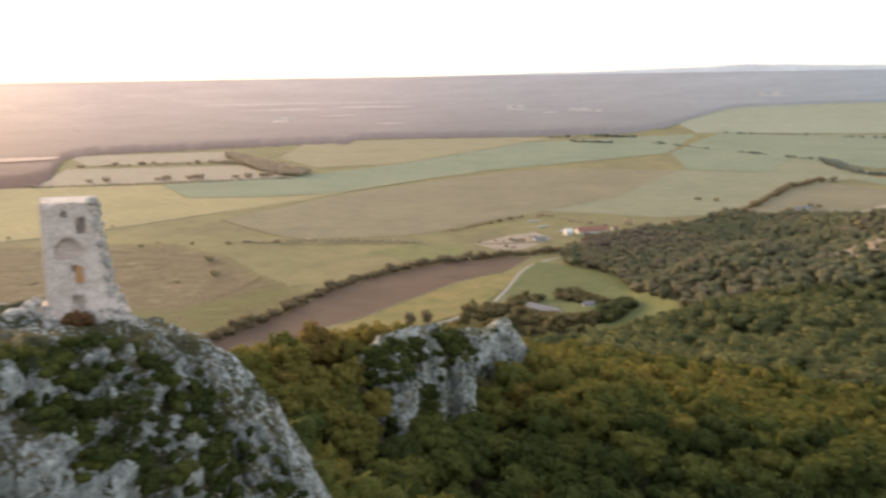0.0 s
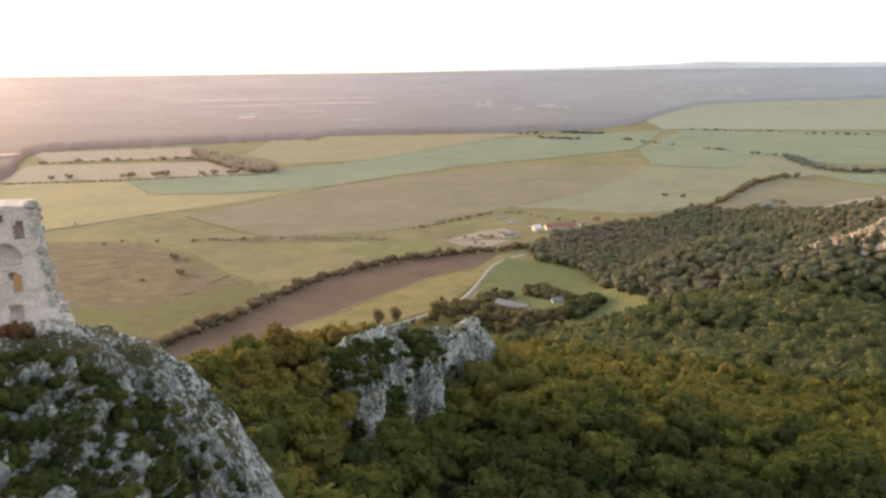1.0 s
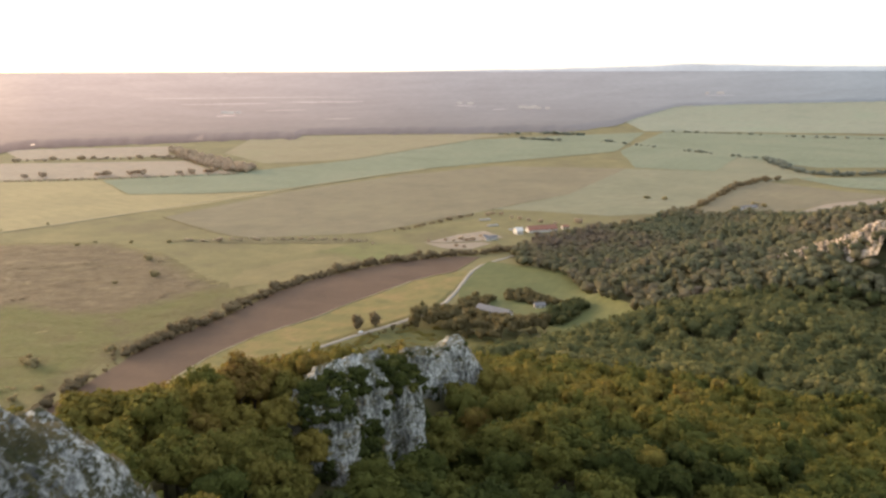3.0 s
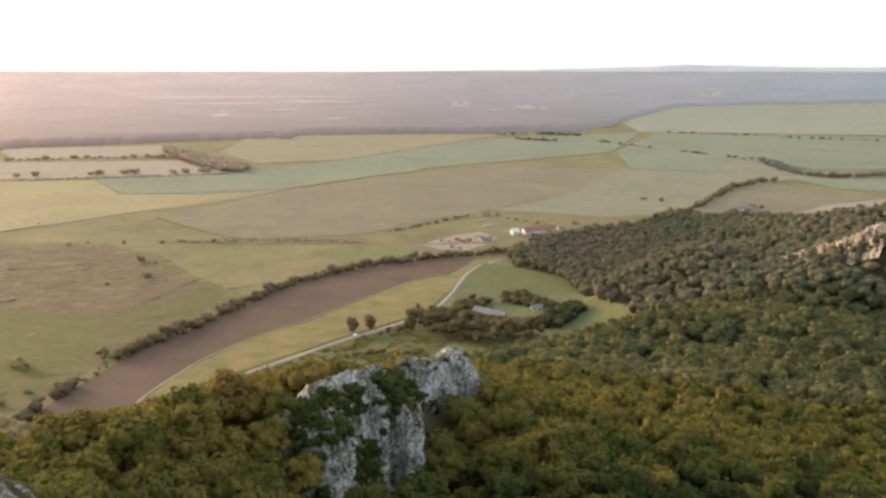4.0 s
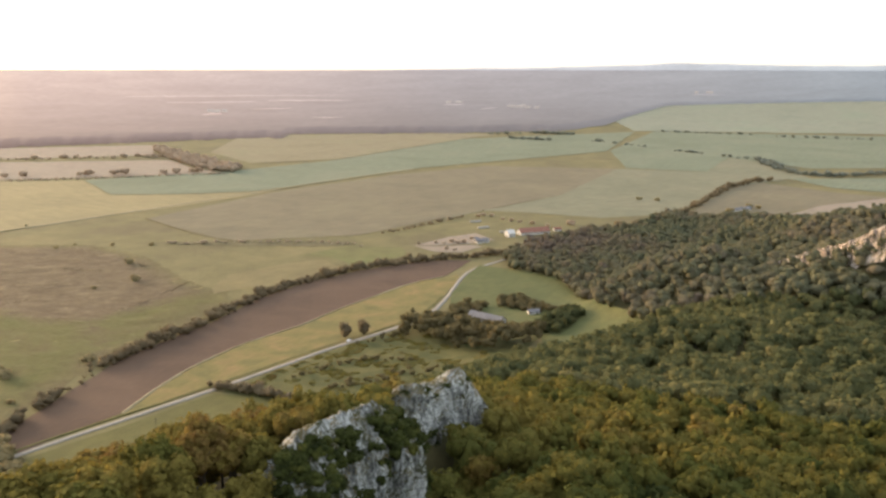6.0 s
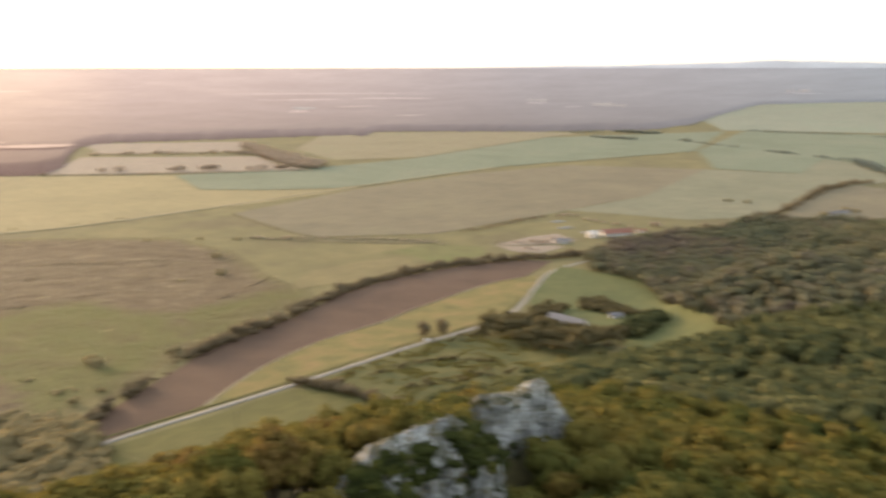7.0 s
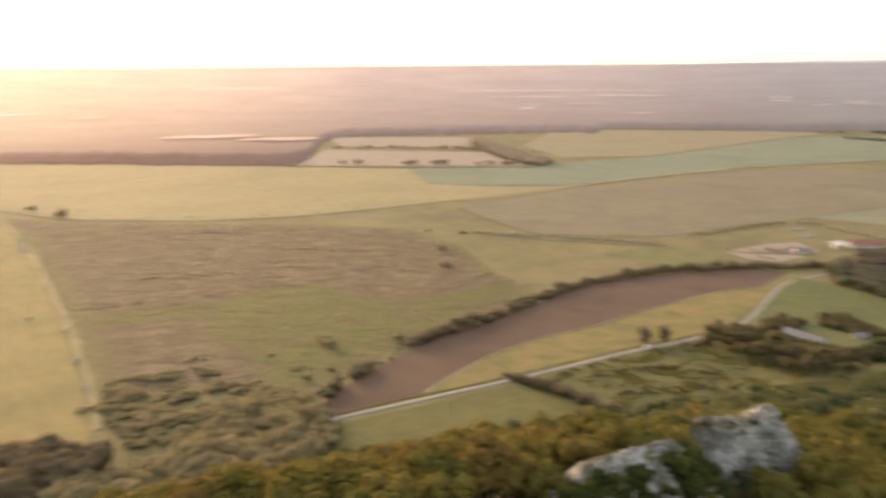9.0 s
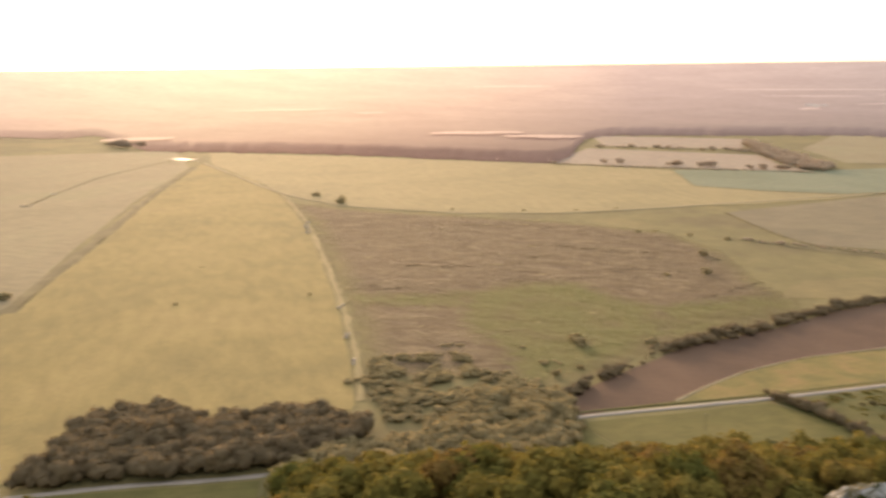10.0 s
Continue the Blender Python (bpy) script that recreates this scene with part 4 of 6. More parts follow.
foliage("hedgerow", row_of([(-560, 566), (-539, 586), (-515, 623), (-485, 657), (-452, 694), (-416, 731), (-387, 755)], 3.0, 2.0, 1.3, 0.45, 1.0, 13) + row_of([(-273, 814), (-285, 759), (-297, 721)], 3.4, 2.2, 1.6, 0.45, 1.4, 35), FAR, "low dry scrub along a ditch", "hedge", 13, mat=M_FARHEDGE)
foliage("hedgerow", row_of([(-106, 1076), (-60, 1136), (-8, 1203)], 6, 4, 4, 0.4, 2, 14), FAR, "dark scrub line beside the farm", "hedge", 14, mat=M_FARHEDGE)
foliage("hedgerow", row_of([(-86, 640), (-62, 650)], 6, 2.6, 4.0, 0.45, 1.5, 71) + row_of([(-73, 650), (-60, 655), (-46, 664), (-36, 670)], 3.0, 3.8, 9.5, 0.4, 1.5, 72), MID, "brown bushes and young trees along the lane", "hedge", 71, mat=M_COPSE)
foliage("copse", area_of([(-62, 652), (-43, 662), (-24, 641), (1, 614), (26, 612), (53, 634), (62, 652), (32, 652), (8, 664), (-16, 682), (-33, 695), (-50, 680)], 6.8, 5.6, 14.5, 0.35, 15), MID, "brown and olive trees round a barn", "copse", 15, mat=M_COPSE)
foliage("copse", area_of([(44, 668), (66, 702), (88, 712), (90, 692), (62, 652)], 5.4, 5.4, 8.5, 0.12, 26), LOW, "dark green row of trees beyond the barn", "copse", 26, mat=M_MIDLEAF)
foliage("copse", area_of([(-18, 738), (-3, 756), (14, 746), (8, 724), (-14, 714)], 5, 4.6, 6.5, 0.3, 27), LOW, "brown bushes beside the barn", "copse", 27, mat=M_COPSE)
foliage("copse", area_of([(-4, 698), (-14, 706), (-8, 712), (4, 704), (26, 690), (34, 684), (28, 680)], 3.5, 3, 4.2, 0.45, 23) , LOW, "olive bushes under the barn wall", "copse", 23, mat=M_COPSE)
foliage("copse", area_of([(22, 772), (43, 778), (62, 753), (80, 722), (70, 714), (45, 727), (24, 742)], 6, 4.4, 5.5, 0.25, 16), LOW, "olive bushes on the meadow", "copse", 16, mat=M_COPSE)
foliage("hedgerow", row_of([(-120, 573), (-79, 607), (-41, 606)], 3.4, 2.6, 2.8, 0.4, 2.5, 33) + row_of([(-92, 549), (-46, 583), (-3, 588)], 3.2, 2.8, 3.0, 0.4, 3, 34), LOW, "dark lines of scrub in the rough grass", "hedge", 33, mat=M_COPSE)
low = area_of([(-158, 548), (-90, 640), (-45, 680), (-10, 640), (30, 595), (-20, 560), (-70, 524), (-105, 530)], 3.4, 2.2, 1.0, 0.68, 19)
low = low[soft_noise(low[:, 0], low[:, 1], 16, 3) + 0.5 * soft_noise(low[:, 0], low[:, 1], 6, 8) > 0.05]
foliage("scrub", low, FAR, "low green scrub at the foot of the hill", "scrub", 19, long=1.6)
heath = area_of(HEATH, 15, 3.2, 0.5, 0.6, 20)
heath = heath[soft_noise(heath[:, 0], heath[:, 1], 60, 2) + 0.6 * soft_noise(heath[:, 0], heath[:, 1], 17, 4) > 0.06]
foliage("scrub", heath, FAR, "low dry scrub on the heath", "scrub", 20, mat=M_WILLOW, long=1.9)
streaks = []
rr = random.Random(21)
for k in range(26):
    x, y = rr.uniform(-820, -300), rr.uniform(480, 960)
    if not inside([x], [y], HEATH)[0] or max(edge_distance(x, y, p) for p in LUSH) > -15:
        continue
    h, leng_ = 0.42 + rr.uniform(-0.25, 0.25), rr.uniform(50, 170)
    line = [(x + math.cos(h) * leng_ * q + 9 * noise.noise((q * 3, k, 0)), y + math.sin(h) * leng_ * q + 16 * noise.noise((q * 3, k, 5))) for q in (0, 0.2, 0.4, 0.6, 0.8, 1)]
    streaks += row_of([p for p in line if inside([p[0]], [p[1]], HEATH)[0]], 4.5, 2.6, 1.3, 0.4, 1.4, 60 + k)
foliage("scrub", streaks, FAR, "dark dry scrub in wavy lines on the heath", "scrub", 22, mat=M_FARHEDGE, long=1.5)
beside = area_of([(-430, 420), (-380, 400), (-330, 470), (-290, 470), (-270, 520), (-330, 540), (-400, 500)], 6.5, 3.6, 2.2, 0.55, 21)
beside = beside[(beside[:, 0] > -392) & (soft_noise(beside[:, 0], beside[:, 1], 22, 6) > -0.02 + (beside[:, 1] - 440) / 300)]
foliage("scrub", beside, FAR, "grey-green scrub beside the willows", "scrub", 21, mat=M_WILLOW)

BUSH = [make_tree(90 + s, MID[s], 0.45, "round brown bush standing alone on the plain", "bush", 1.2, 1.2, M_WILLOW) for s in range(3)]
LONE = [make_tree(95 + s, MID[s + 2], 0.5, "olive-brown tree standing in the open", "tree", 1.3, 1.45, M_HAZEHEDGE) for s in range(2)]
k = 0
for x, y, s in ((-314, 566, 6.5), (-321, 572, 4.5), (-307, 560, 4.5), (-1027, 945, 6), (-940, 917, 9), (-786, 354, 7), (-764, 969, 3.4), (-676, 1021, 3.4), (-619, 1068, 3), (-581, 1114, 3), (-359, 900, 5), (-352, 796, 4), (-474, 975, 3.6),
                (-416, 992, 4), (-461, 994, 3), (-645, 440, 2.6), (-575, 534, 2.6), (-747, 537, 2), (-372, 997, 4.5), (-324, 826, 5), (-270, 598, 5), (-283, 520, 4), (-290, 500, 4.5),
                (379, 1264, 6), (418, 1301, 6), (429, 1291, 5), (270, 1374, 5), (296, 1364, 5)):
    plant(BUSH[k % 3], x, y, float(ground(x, y)), s * (0.75 if s < 5 else 1.0), k * 77, "bushes of the plain")
    k += 1
PAIR = make_tree(99, MID[1], 0.35, "tall olive-brown tree beside the road", "tree", 0.72, 1.4, M_HEDGE)
for x, y, s in ((-96, 656, 9.0), (-83, 664, 9.2)):
    plant(PAIR, x, y, float(ground(x, y)), s, x * 3, "pair of roadside trees")
for x, y, s in ((-2149, 1219, 13), (-2110, 1222, 15), (-2084, 1223, 14), (-2051, 1244, 13), (-882, 1614, 7), (-851, 1624, 8), (-750, 1645, 7), (-737, 1654, 8), (-690, 1665, 9), (-674, 1675, 8), (-602, 1686, 7), (-577, 1687, 8), (-552, 1707, 8), (-539, 1707, 8), (-516, 1727, 8),
                (13, 1204, 3), (20, 1213, 3.4), (32, 1209, 3), (46, 1182, 3), (57, 1170, 3), (68, 1161, 3), (84, 1149, 3), (103, 1133, 3), (134, 1142, 5), (-60, 1015, 2), (-40, 1019, 2.2), (-30, 1016, 2), (-21, 1026, 3), (-14, 1019, 3), (-7, 1023, 3), (3, 1044, 3), (-26, 984, 2.5), (-17, 978, 2.5), (98, 1098, 3)):
    plant(LONE[k % 2], x, y, float(ground(x, y)), s, k * 61, "single trees of the plain")
    k += 1


# ---------------------------------------------------------------- crags
def fracture(p, size, seed):
    """How far a block of jointed limestone stands out of its face; negative in the cracks between blocks."""
    d, pts = noise.voronoi(Vector((p[0] / size, p[1] / size, p[2] / (size * 1.9))) + Vector((seed, seed * 2, 0)))
    return noise.noise(pts[0] * 5.3) - 0.9 * max(0.0, 1 - (d[1] - d[0]) / 0.22)


def crag(name, spine, profile, mat, label, seed, rough=1.0, du=0.7, dv=0.55, coarse=1.0, turf=None):
    """A rock ridge: a cross profile carried along its crest, broken by cracks and ledges. Returns where its smooth surface lies."""
    s = np.array(spine, float)
    leng = np.concatenate([[0], np.cumsum(np.linalg.norm(np.diff(s[:, :2], axis=0), axis=1))])
    u = np.arange(0, leng[-1], du)
    c = np.stack([np.interp(u, leng, s[:, k]) for k in range(3)], -1)
    for _ in range(int(6 / du)):
        c[1:-1] = (c[:-2] + 2 * c[1:-1] + c[2:]) / 4
    t = np.gradient(c[:, :2], axis=0)
    for _ in range(int(40 / du)):
        t[1:-1] = (t[:-2] + 2 * t[1:-1] + t[2:]) / 4
    t /= np.linalg.norm(t, axis=1)[:, None]
    east = np.stack([t[:, 1], -t[:, 0]], -1)
    p = np.array(profile, float)
    pl = np.concatenate([[0], np.cumsum(np.linalg.norm(np.diff(p, axis=0), axis=1))])
    vv = np.arange(0, pl[-1], dv)
    off, dz = np.interp(vv, pl, p[:, 0]), np.interp(vv, pl, p[:, 1])
    tang = np.stack([np.gradient(off), np.gradient(dz)], -1)
    tang /= np.linalg.norm(tang, axis=1)[:, None]
    no, nz = -tang[:, 1], tang[:, 0]
    zero = int(np.argmin(np.abs(off) + np.abs(dz)))
    verts = []
    for i in range(len(u)):
        fade = min(1.0, u[i] / 4.0, (u[-1] - u[i]) / 4.0)
        for j in range(len(vv)):
            x, y, z = c[i, 0] + east[i, 0] * off[j], c[i, 1] + east[i, 1] * off[j], c[i, 2] + dz[j]
            q = Vector((x, y, z * 0.5)) * (0.15 / coarse) + Vector((seed, 0, 0))
            h = noise.ridged_multi_fractal(q, 0.9, 2.1, 6, 1.0, 2.0) - 1.0
            w = noise.fractal(Vector((x, y, z * 0.4)) * (0.6 / coarse) + Vector((0, seed, 0)), 0.7, 2.1, 5)
            steep = 0.3 + 0.7 * min(1, abs(no[j]) * 1.3)
            f2 = noise.fractal(Vector((x, y, z * 0.7)) * (1.7 / coarse), 0.6, 2.2, 4)
            k = rough * steep * (0.7 * h + 0.5 * w + 0.2 * f2 + 0.8 * fracture((x, y, z), 3.0 * coarse, seed) + 0.3 * fracture((x, y, z), 1.05 * coarse, seed + 4)) * (0.4 + 0.6 * fade)
            verts.append((x + east[i, 0] * no[j] * k, y + east[i, 1] * no[j] * k, z + nz[j] * k))
    root = tagged(empty(name, float(c[0, 0]), float(c[0, 1]), float(c[:, 2].min() - 8)), label, "rock")
    local = np.array(verts) - np.array(root.matrix_world.translation)
    faces = grid_faces(len(u), len(vv))
    top_ = ((faces[:, 0] % len(vv)) < zero + int(0.6 / dv)) & (faces[:, 0] // len(vv) * du < leng[-1] * 0.56)
    for nm, ff, mm in (("rock_face", faces[~top_], mat), ("turf_slope", faces[top_], turf or mat)):
        used, inv = np.unique(ff, return_inverse=True)
        mesh_object(nm, local[used], inv.reshape(ff.shape), mm, True, root)
    grid = np.array(verts).reshape(len(u), len(vv), 3)

    def on(along, down):
        """A place on the rock: metres along the crest, metres down its east face."""
        return grid[min(len(u) - 1, max(0, int(along / du))), min(len(vv) - 1, max(0, zero + int(down / dv)))]
    return on


CRAG_A = [(-30.5, 14, 187), (-28, 30, 186.5), (-27, 42, 186), (-26.7, 50, 184.6), (-25, 54, 182.2), (-21.6, 55.8, 178.2), (-18, 57, 173.8), (-13.5, 59.5, 165)]
PROF_A = [(-30, -24), (-22, -11), (-15, -1.8), (-8, 0.9), (-4.5, 0.3), (0, 0), (2, -.8), (3.6, -2.4), (5.2, -3.3), (6.6, -5.6), (7.8, -7.6), (8.8, -10.5), (10, -14), (12.5, -19), (17, -27)]
on_a = crag("castle_crag", CRAG_A, PROF_A, M_ROCK, "steep grey-white limestone crag with turf ledges under the ruin", 3.0, 1.6, 0.3, 0.3, turf=M_TURF)


def rock_mass(name, outline, crest, mat, label, seed, rough=1.0, batter=1.4, du=0.4, dv=0.4, cap=14):
    """A walled rock: an outline (x, y, height of the edge, height of the foot) that runs anticlockwise, steep faces, and a top that climbs from the edge to a crest line.
    Returns where the surface lies: share of the way round, row (0 to 1 up the face, 1 to 2 over the top)."""
    o = np.array(outline + outline[:1], float)
    leng = np.concatenate([[0], np.cumsum(np.linalg.norm(np.diff(o[:, :2], axis=0), axis=1))])
    u = np.arange(0, leng[-1], du)
    c = np.stack([np.interp(u, leng, o[:, k]) for k in range(4)], -1)
    for _ in range(3):
        c = (np.roll(c, 1, 0) + 2 * c + np.roll(c, -1, 0)) / 4
    t = np.roll(c, -1, 0)[:, :2] - np.roll(c, 1, 0)[:, :2]
    for _ in range(5):
        t = (np.roll(t, 1, 0) + 2 * t + np.roll(t, -1, 0)) / 4
    t /= np.linalg.norm(t, axis=1)[:, None]
    outw = np.stack([t[:, 1], -t[:, 0]], -1)
    k_ = np.array(crest, float)
    line = np.concatenate([k_[i] + (k_[i + 1] - k_[i]) * np.linspace(0, 1, 30)[:, None] for i in range(len(k_) - 1)])
    near = line[np.argmin(((c[:, None, :2] - line[None, :, :2]) ** 2).sum(-1), axis=1)]
    nl = int((c[:, 2] - c[:, 3]).max() / dv) + 2
    rows = []
    for r_ in range(nl + cap):
        if r_ < nl:
            l = r_ / (nl - 1)
            pos = np.column_stack([c[:, :2] + outw * (batter * (1 - l) ** 1.3), c[:, 3] + (c[:, 2] - c[:, 3]) * l])
            side, top_ = 1.0, 0.0
        else:
            l = (r_ - nl + 1) / cap
            pos = np.column_stack([c[:, :2] + (near[:, :2] - c[:, :2]) * l, c[:, 2] + (near[:, 2] - c[:, 2]) * l ** 0.85])
            side, top_ = 0.5 * (1 - l), 0.25 + 0.75 * min(1, l * 3)
        row = []
        for p, w in zip(pos, outw):
            q = Vector((p[0], p[1], p[2] * 0.45))
            h = 0.55 * fracture(p, 3.2, seed) + 0.3 * fracture(p, 1.25, seed + 3) + 0.8 * (noise.ridged_multi_fractal(q * 0.2 + Vector((seed, 0, 0)), 0.9, 2.1, 5, 1.0, 2.0) - 1) + 0.4 * noise.fractal(q * 0.9, 0.7, 2.1, 4)
            k = rough * h
            row.append((p[0] + w[0] * k * side, p[1] + w[1] * k * side, p[2] + 0.55 * k * top_))
        rows.append(row)
    grid = np.array(rows)
    root = tagged(empty(name, float(c[:, 0].mean()), float(c[:, 1].mean()), float(c[:, 3].min())), label, "rock")
    local = (grid - np.array(root.matrix_world.translation)).reshape(-1, 3)
    faces = grid_faces(nl + cap, len(u), True)
    low_ = faces[:, 0] // len(u) < nl - 1
    for nm, ff in (("rock_face", faces[low_]), ("rock_top", faces[~low_])):
        used, inv = np.unique(ff, return_inverse=True)
        mesh_object(nm, local[used], inv.reshape(ff.shape), mat, False, root)

    def on(around, row):
        i = row * (nl - 1) if row < 1 else nl - 1 + (row - 1) * cap
        return grid[min(nl + cap - 1, int(i)), int(around * len(u)) % len(u)]
    return on


BUTTRESS = [(-27.5, 134, 151, 138), (-24, 132.5, 149.5, 137), (-21, 133.6, 150.5, 136), (-19.8, 137.2, 150.5, 135), (-21, 140.5, 150, 135), (-20.4, 144, 149.8, 134), (-18, 147, 149.8, 133), (-15.8, 149.5, 148.6, 131),
            (-15, 152.2, 147.6, 130), (-12.6, 151.2, 147, 129), (-10.6, 154.5, 147, 127), (-11, 159, 146.8, 129), (-14, 164, 146, 131), (-16, 170, 145, 133), (-19, 172, 146, 137), (-23, 166, 147, 139), (-26, 156, 149, 141), (-29, 147, 151, 142), (-30, 139, 151.5, 141)]
on_b = rock_mass("cliff", BUTTRESS, [(-27, 137.5, 154.5), (-25, 140.5, 155.8), (-22.2, 148, 154.9), (-19.6, 152.3, 153.8), (-18.2, 157, 153.2), (-17.5, 163, 149.5)], M_CLIFF, "white limestone cliff rising out of the forest", 9.0)
PINNACLE = [(-20, 199.5, 136.5, 128), (-17, 197.8, 137.5, 125), (-13, 200, 136.8, 123), (-10.2, 202.5, 135.4, 122), (-9, 206, 134.4, 121), (-7, 208, 135.8, 120), (-4, 210, 135.5, 119), (-1.8, 213.5, 131.5, 117), (1, 218.5, 126.5, 115), (3.2, 223.5, 121, 111),
            (1, 228, 120, 111), (-3, 224, 129, 115), (-7, 218, 135, 119), (-11, 213, 135, 123), (-16, 207, 136, 126), (-20, 203, 136, 127)]
on_p = rock_mass("cliff", PINNACLE, [(-17.5, 200.8, 138.7), (-13, 203.5, 138), (-10, 206.5, 136), (-7.3, 211, 138.3), (-5.6, 213.3, 138.1), (-3, 216, 133.5), (0, 220.5, 127)], M_CLIFF, "pointed grey limestone pinnacle above the trees", 21.0, 0.9, 1.0, 0.4, 0.4, 10)
CRAG_C = [(232, 691, 51.5), (240, 686, 56.5), (246, 680, 60.5), (258, 668, 69.5), (265, 655, 74.5), (270, 639, 81), (273, 630, 88), (279, 623.5, 93), (288, 610.5, 99)]
PROF_C = [(-14, -10), (-6, -2), (0, 0.5), (1.8, -3), (3, -7), (6, -9), (7.5, -14), (13, -24)]
M_PINK = rock_material("pinkish_limestone", 1.58, (1.2, 0.95, 0.8), 0.03, 0.35)
on_c = crag("cliff", CRAG_C, PROF_C, M_PINK, "distant pinkish limestone cliff on a wooded hill", 15.0, 2.0, 1.0, 0.9, 2.0)

SHRUB = [make_tree(120 + s, MID[s], 0.08 + 0.05 * (s % 3), "dark green shrub growing on the limestone crag", "shrub", 1.15, 1.25) for s in range(4)]
DRY = [make_tree(130 + s, MID[s], 0.32, "dry olive-brown shrub on the crag", "shrub", 1.2, 1.2) for s in range(2)]
rr = random.Random(11)
THICKETS = [((-25.4, 43.2, 183.9), 2.6), ((-24.2, 40, 183), 2.4), ((-21.9, 44.6, 182.6), 1.7), ((-20.4, 43.3, 182), 1.4), ((-21.2, 51.5, 179.6), 1.5), ((-20.6, 48.6, 180), 1.7), ((-18.8, 49.4, 178.4), 1.8),
            ((-18.0, 48.2, 177), 2.3), ((-17.6, 44, 178), 2.0), ((-18.2, 39.4, 179.8), 1.6), ((-21.9, 37.6, 182.2), 1.6), ((-16.2, 53, 171.5), 2.0), ((-16, 46, 174), 3.2), ((-15.5, 38, 175), 4.0), ((-19.5, 42, 181), 1.4), ((-26.5, 38, 184.5), 2.6), ((-24.2, 54.6, 182.5), 0.9), ((-23, 46.3, 183.1), 1.3), ((-21.4, 46.3, 180.8), 1.8), ((-22.2, 45.9, 182.3), 1.3), ((-20.4, 40.3, 180.1), 1.6), ((-19.4, 52, 175.8), 1.2), ((-17.4, 49, 174.5), 1.8), ((-22.4, 42, 181.6), 1.3), ((-20.6, 50.4, 178.6), 1.2), ((-24.6, 46, 184), 1.4)]
cover = []
for k in range(3000):
    p = on_a(rr.uniform(8, 62), rr.uniform(0.3, 25))
    close = min(math.dist(p, q) / r_ for q, r_ in THICKETS)
    if close > 1.25 and (rr.random() > 0.06 or p[2] > 181.5) or rr.random() > 0.62:
        continue
    tint = 0.02 + 0.22 * rr.random() ** 2 + 0.18 * (k % 11 == 0)
    if k % 3 or close > 1.1:
        cover.append((p[0], p[1], p[2] - 0.5, rr.uniform(0.35, 0.8), rr.uniform(0.7, 1.3), tint))
    else:
        plant((SHRUB if k % 6 else DRY)[k % 2], p[0], p[1], p[2] - 0.4, rr.uniform(0.5, 1.05), rr.uniform(0, 360), "shrubs on the castle crag")
foliage("undergrowth", cover, LOW, "low dark green undergrowth on the castle crag", "undergrowth", 41)
for k in range(240):
    around, row = rr.uniform(0.0, 0.56), rr.uniform(0.12, 1.9)
    p = on_b(around, row)
    bare = row < 1 and (math.dist(p[:2], (-20.6, 135.4)) < 3.2 or math.dist(p[:2], (-11.6, 154)) < 3.6 and row > 0.12 or math.dist(p[:2], (-17.6, 147.6)) < 2.0 and row > 0.65)
    if bare or row > 1.72 and p[1] > 143 or row > 1 and noise.noise((p[0] * 0.2, p[1] * 0.2, 3)) > 0.2 or row < 1 and rr.random() < 0.1:
        continue
    plant((SHRUB if k % 7 else DRY)[k % 2], p[0], p[1], p[2] - 0.7, rr.uniform(0.8, 1.7), rr.uniform(0, 360), "shrubs on the cliff")
cover = []
for k in range(700):
    around, row = rr.uniform(0.0, 0.56), rr.uniform(0.1, 1.62)
    p = on_b(around, row)
    if row < 1 and (math.dist(p[:2], (-20.6, 135.4)) < 2.8 or math.dist(p[:2], (-11.6, 154)) < 3.2 or math.dist(p[:2], (-17.6, 147.6)) < 1.8 and row > 0.65) or noise.noise((p[0] * 0.17, p[1] * 0.17, p[2] * 0.12 + 8)) > 0.12:
        continue
    cover.append((p[0], p[1], p[2] - 0.6, rr.uniform(0.5, 1.25), rr.uniform(1.0, 1.9), 0.02 + 0.25 * rr.random() ** 2))
# a wooded gully runs down between the two bare columns
for k in range(26):
    p = on_b(rr.uniform(0.178, 0.236), rr.uniform(0.1, 0.7))
    plant(SHRUB[k % 2], p[0], p[1], p[2] - 0.5, rr.uniform(1.1, 1.8), rr.uniform(0, 360), "shrubs on the cliff")
foliage("undergrowth", cover[:260], LOW, "dark green undergrowth on the cliff", "undergrowth", 42)
for k in range(26):
    around, row = rr.uniform(0.0, 0.35), rr.uniform(0.1, 0.5) if k % 3 else rr.uniform(1.2, 1.8)
    p = on_p(around, row)
    plant(SHRUB[k % 4], p[0], p[1], p[2] - 0.5, rr.uniform(0.5, 1.0), rr.uniform(0, 360), "shrubs on the cliff")
shrubs = []
for k in range(70):
    p = on_c(rr.uniform(0, 100), rr.uniform(-9, -3) if k % 3 == 0 else rr.uniform(10, 20))
    shrubs.append((p[0], p[1], p[2] - 1.2, rr.uniform(1.8, 3.4), rr.uniform(3, 5), rr.uniform(0.3, 0.55)))
foliage("shrubs", shrubs, MID, "olive shrubs on the far cliff", "shrub", 40, mat=M_FARLEAF)

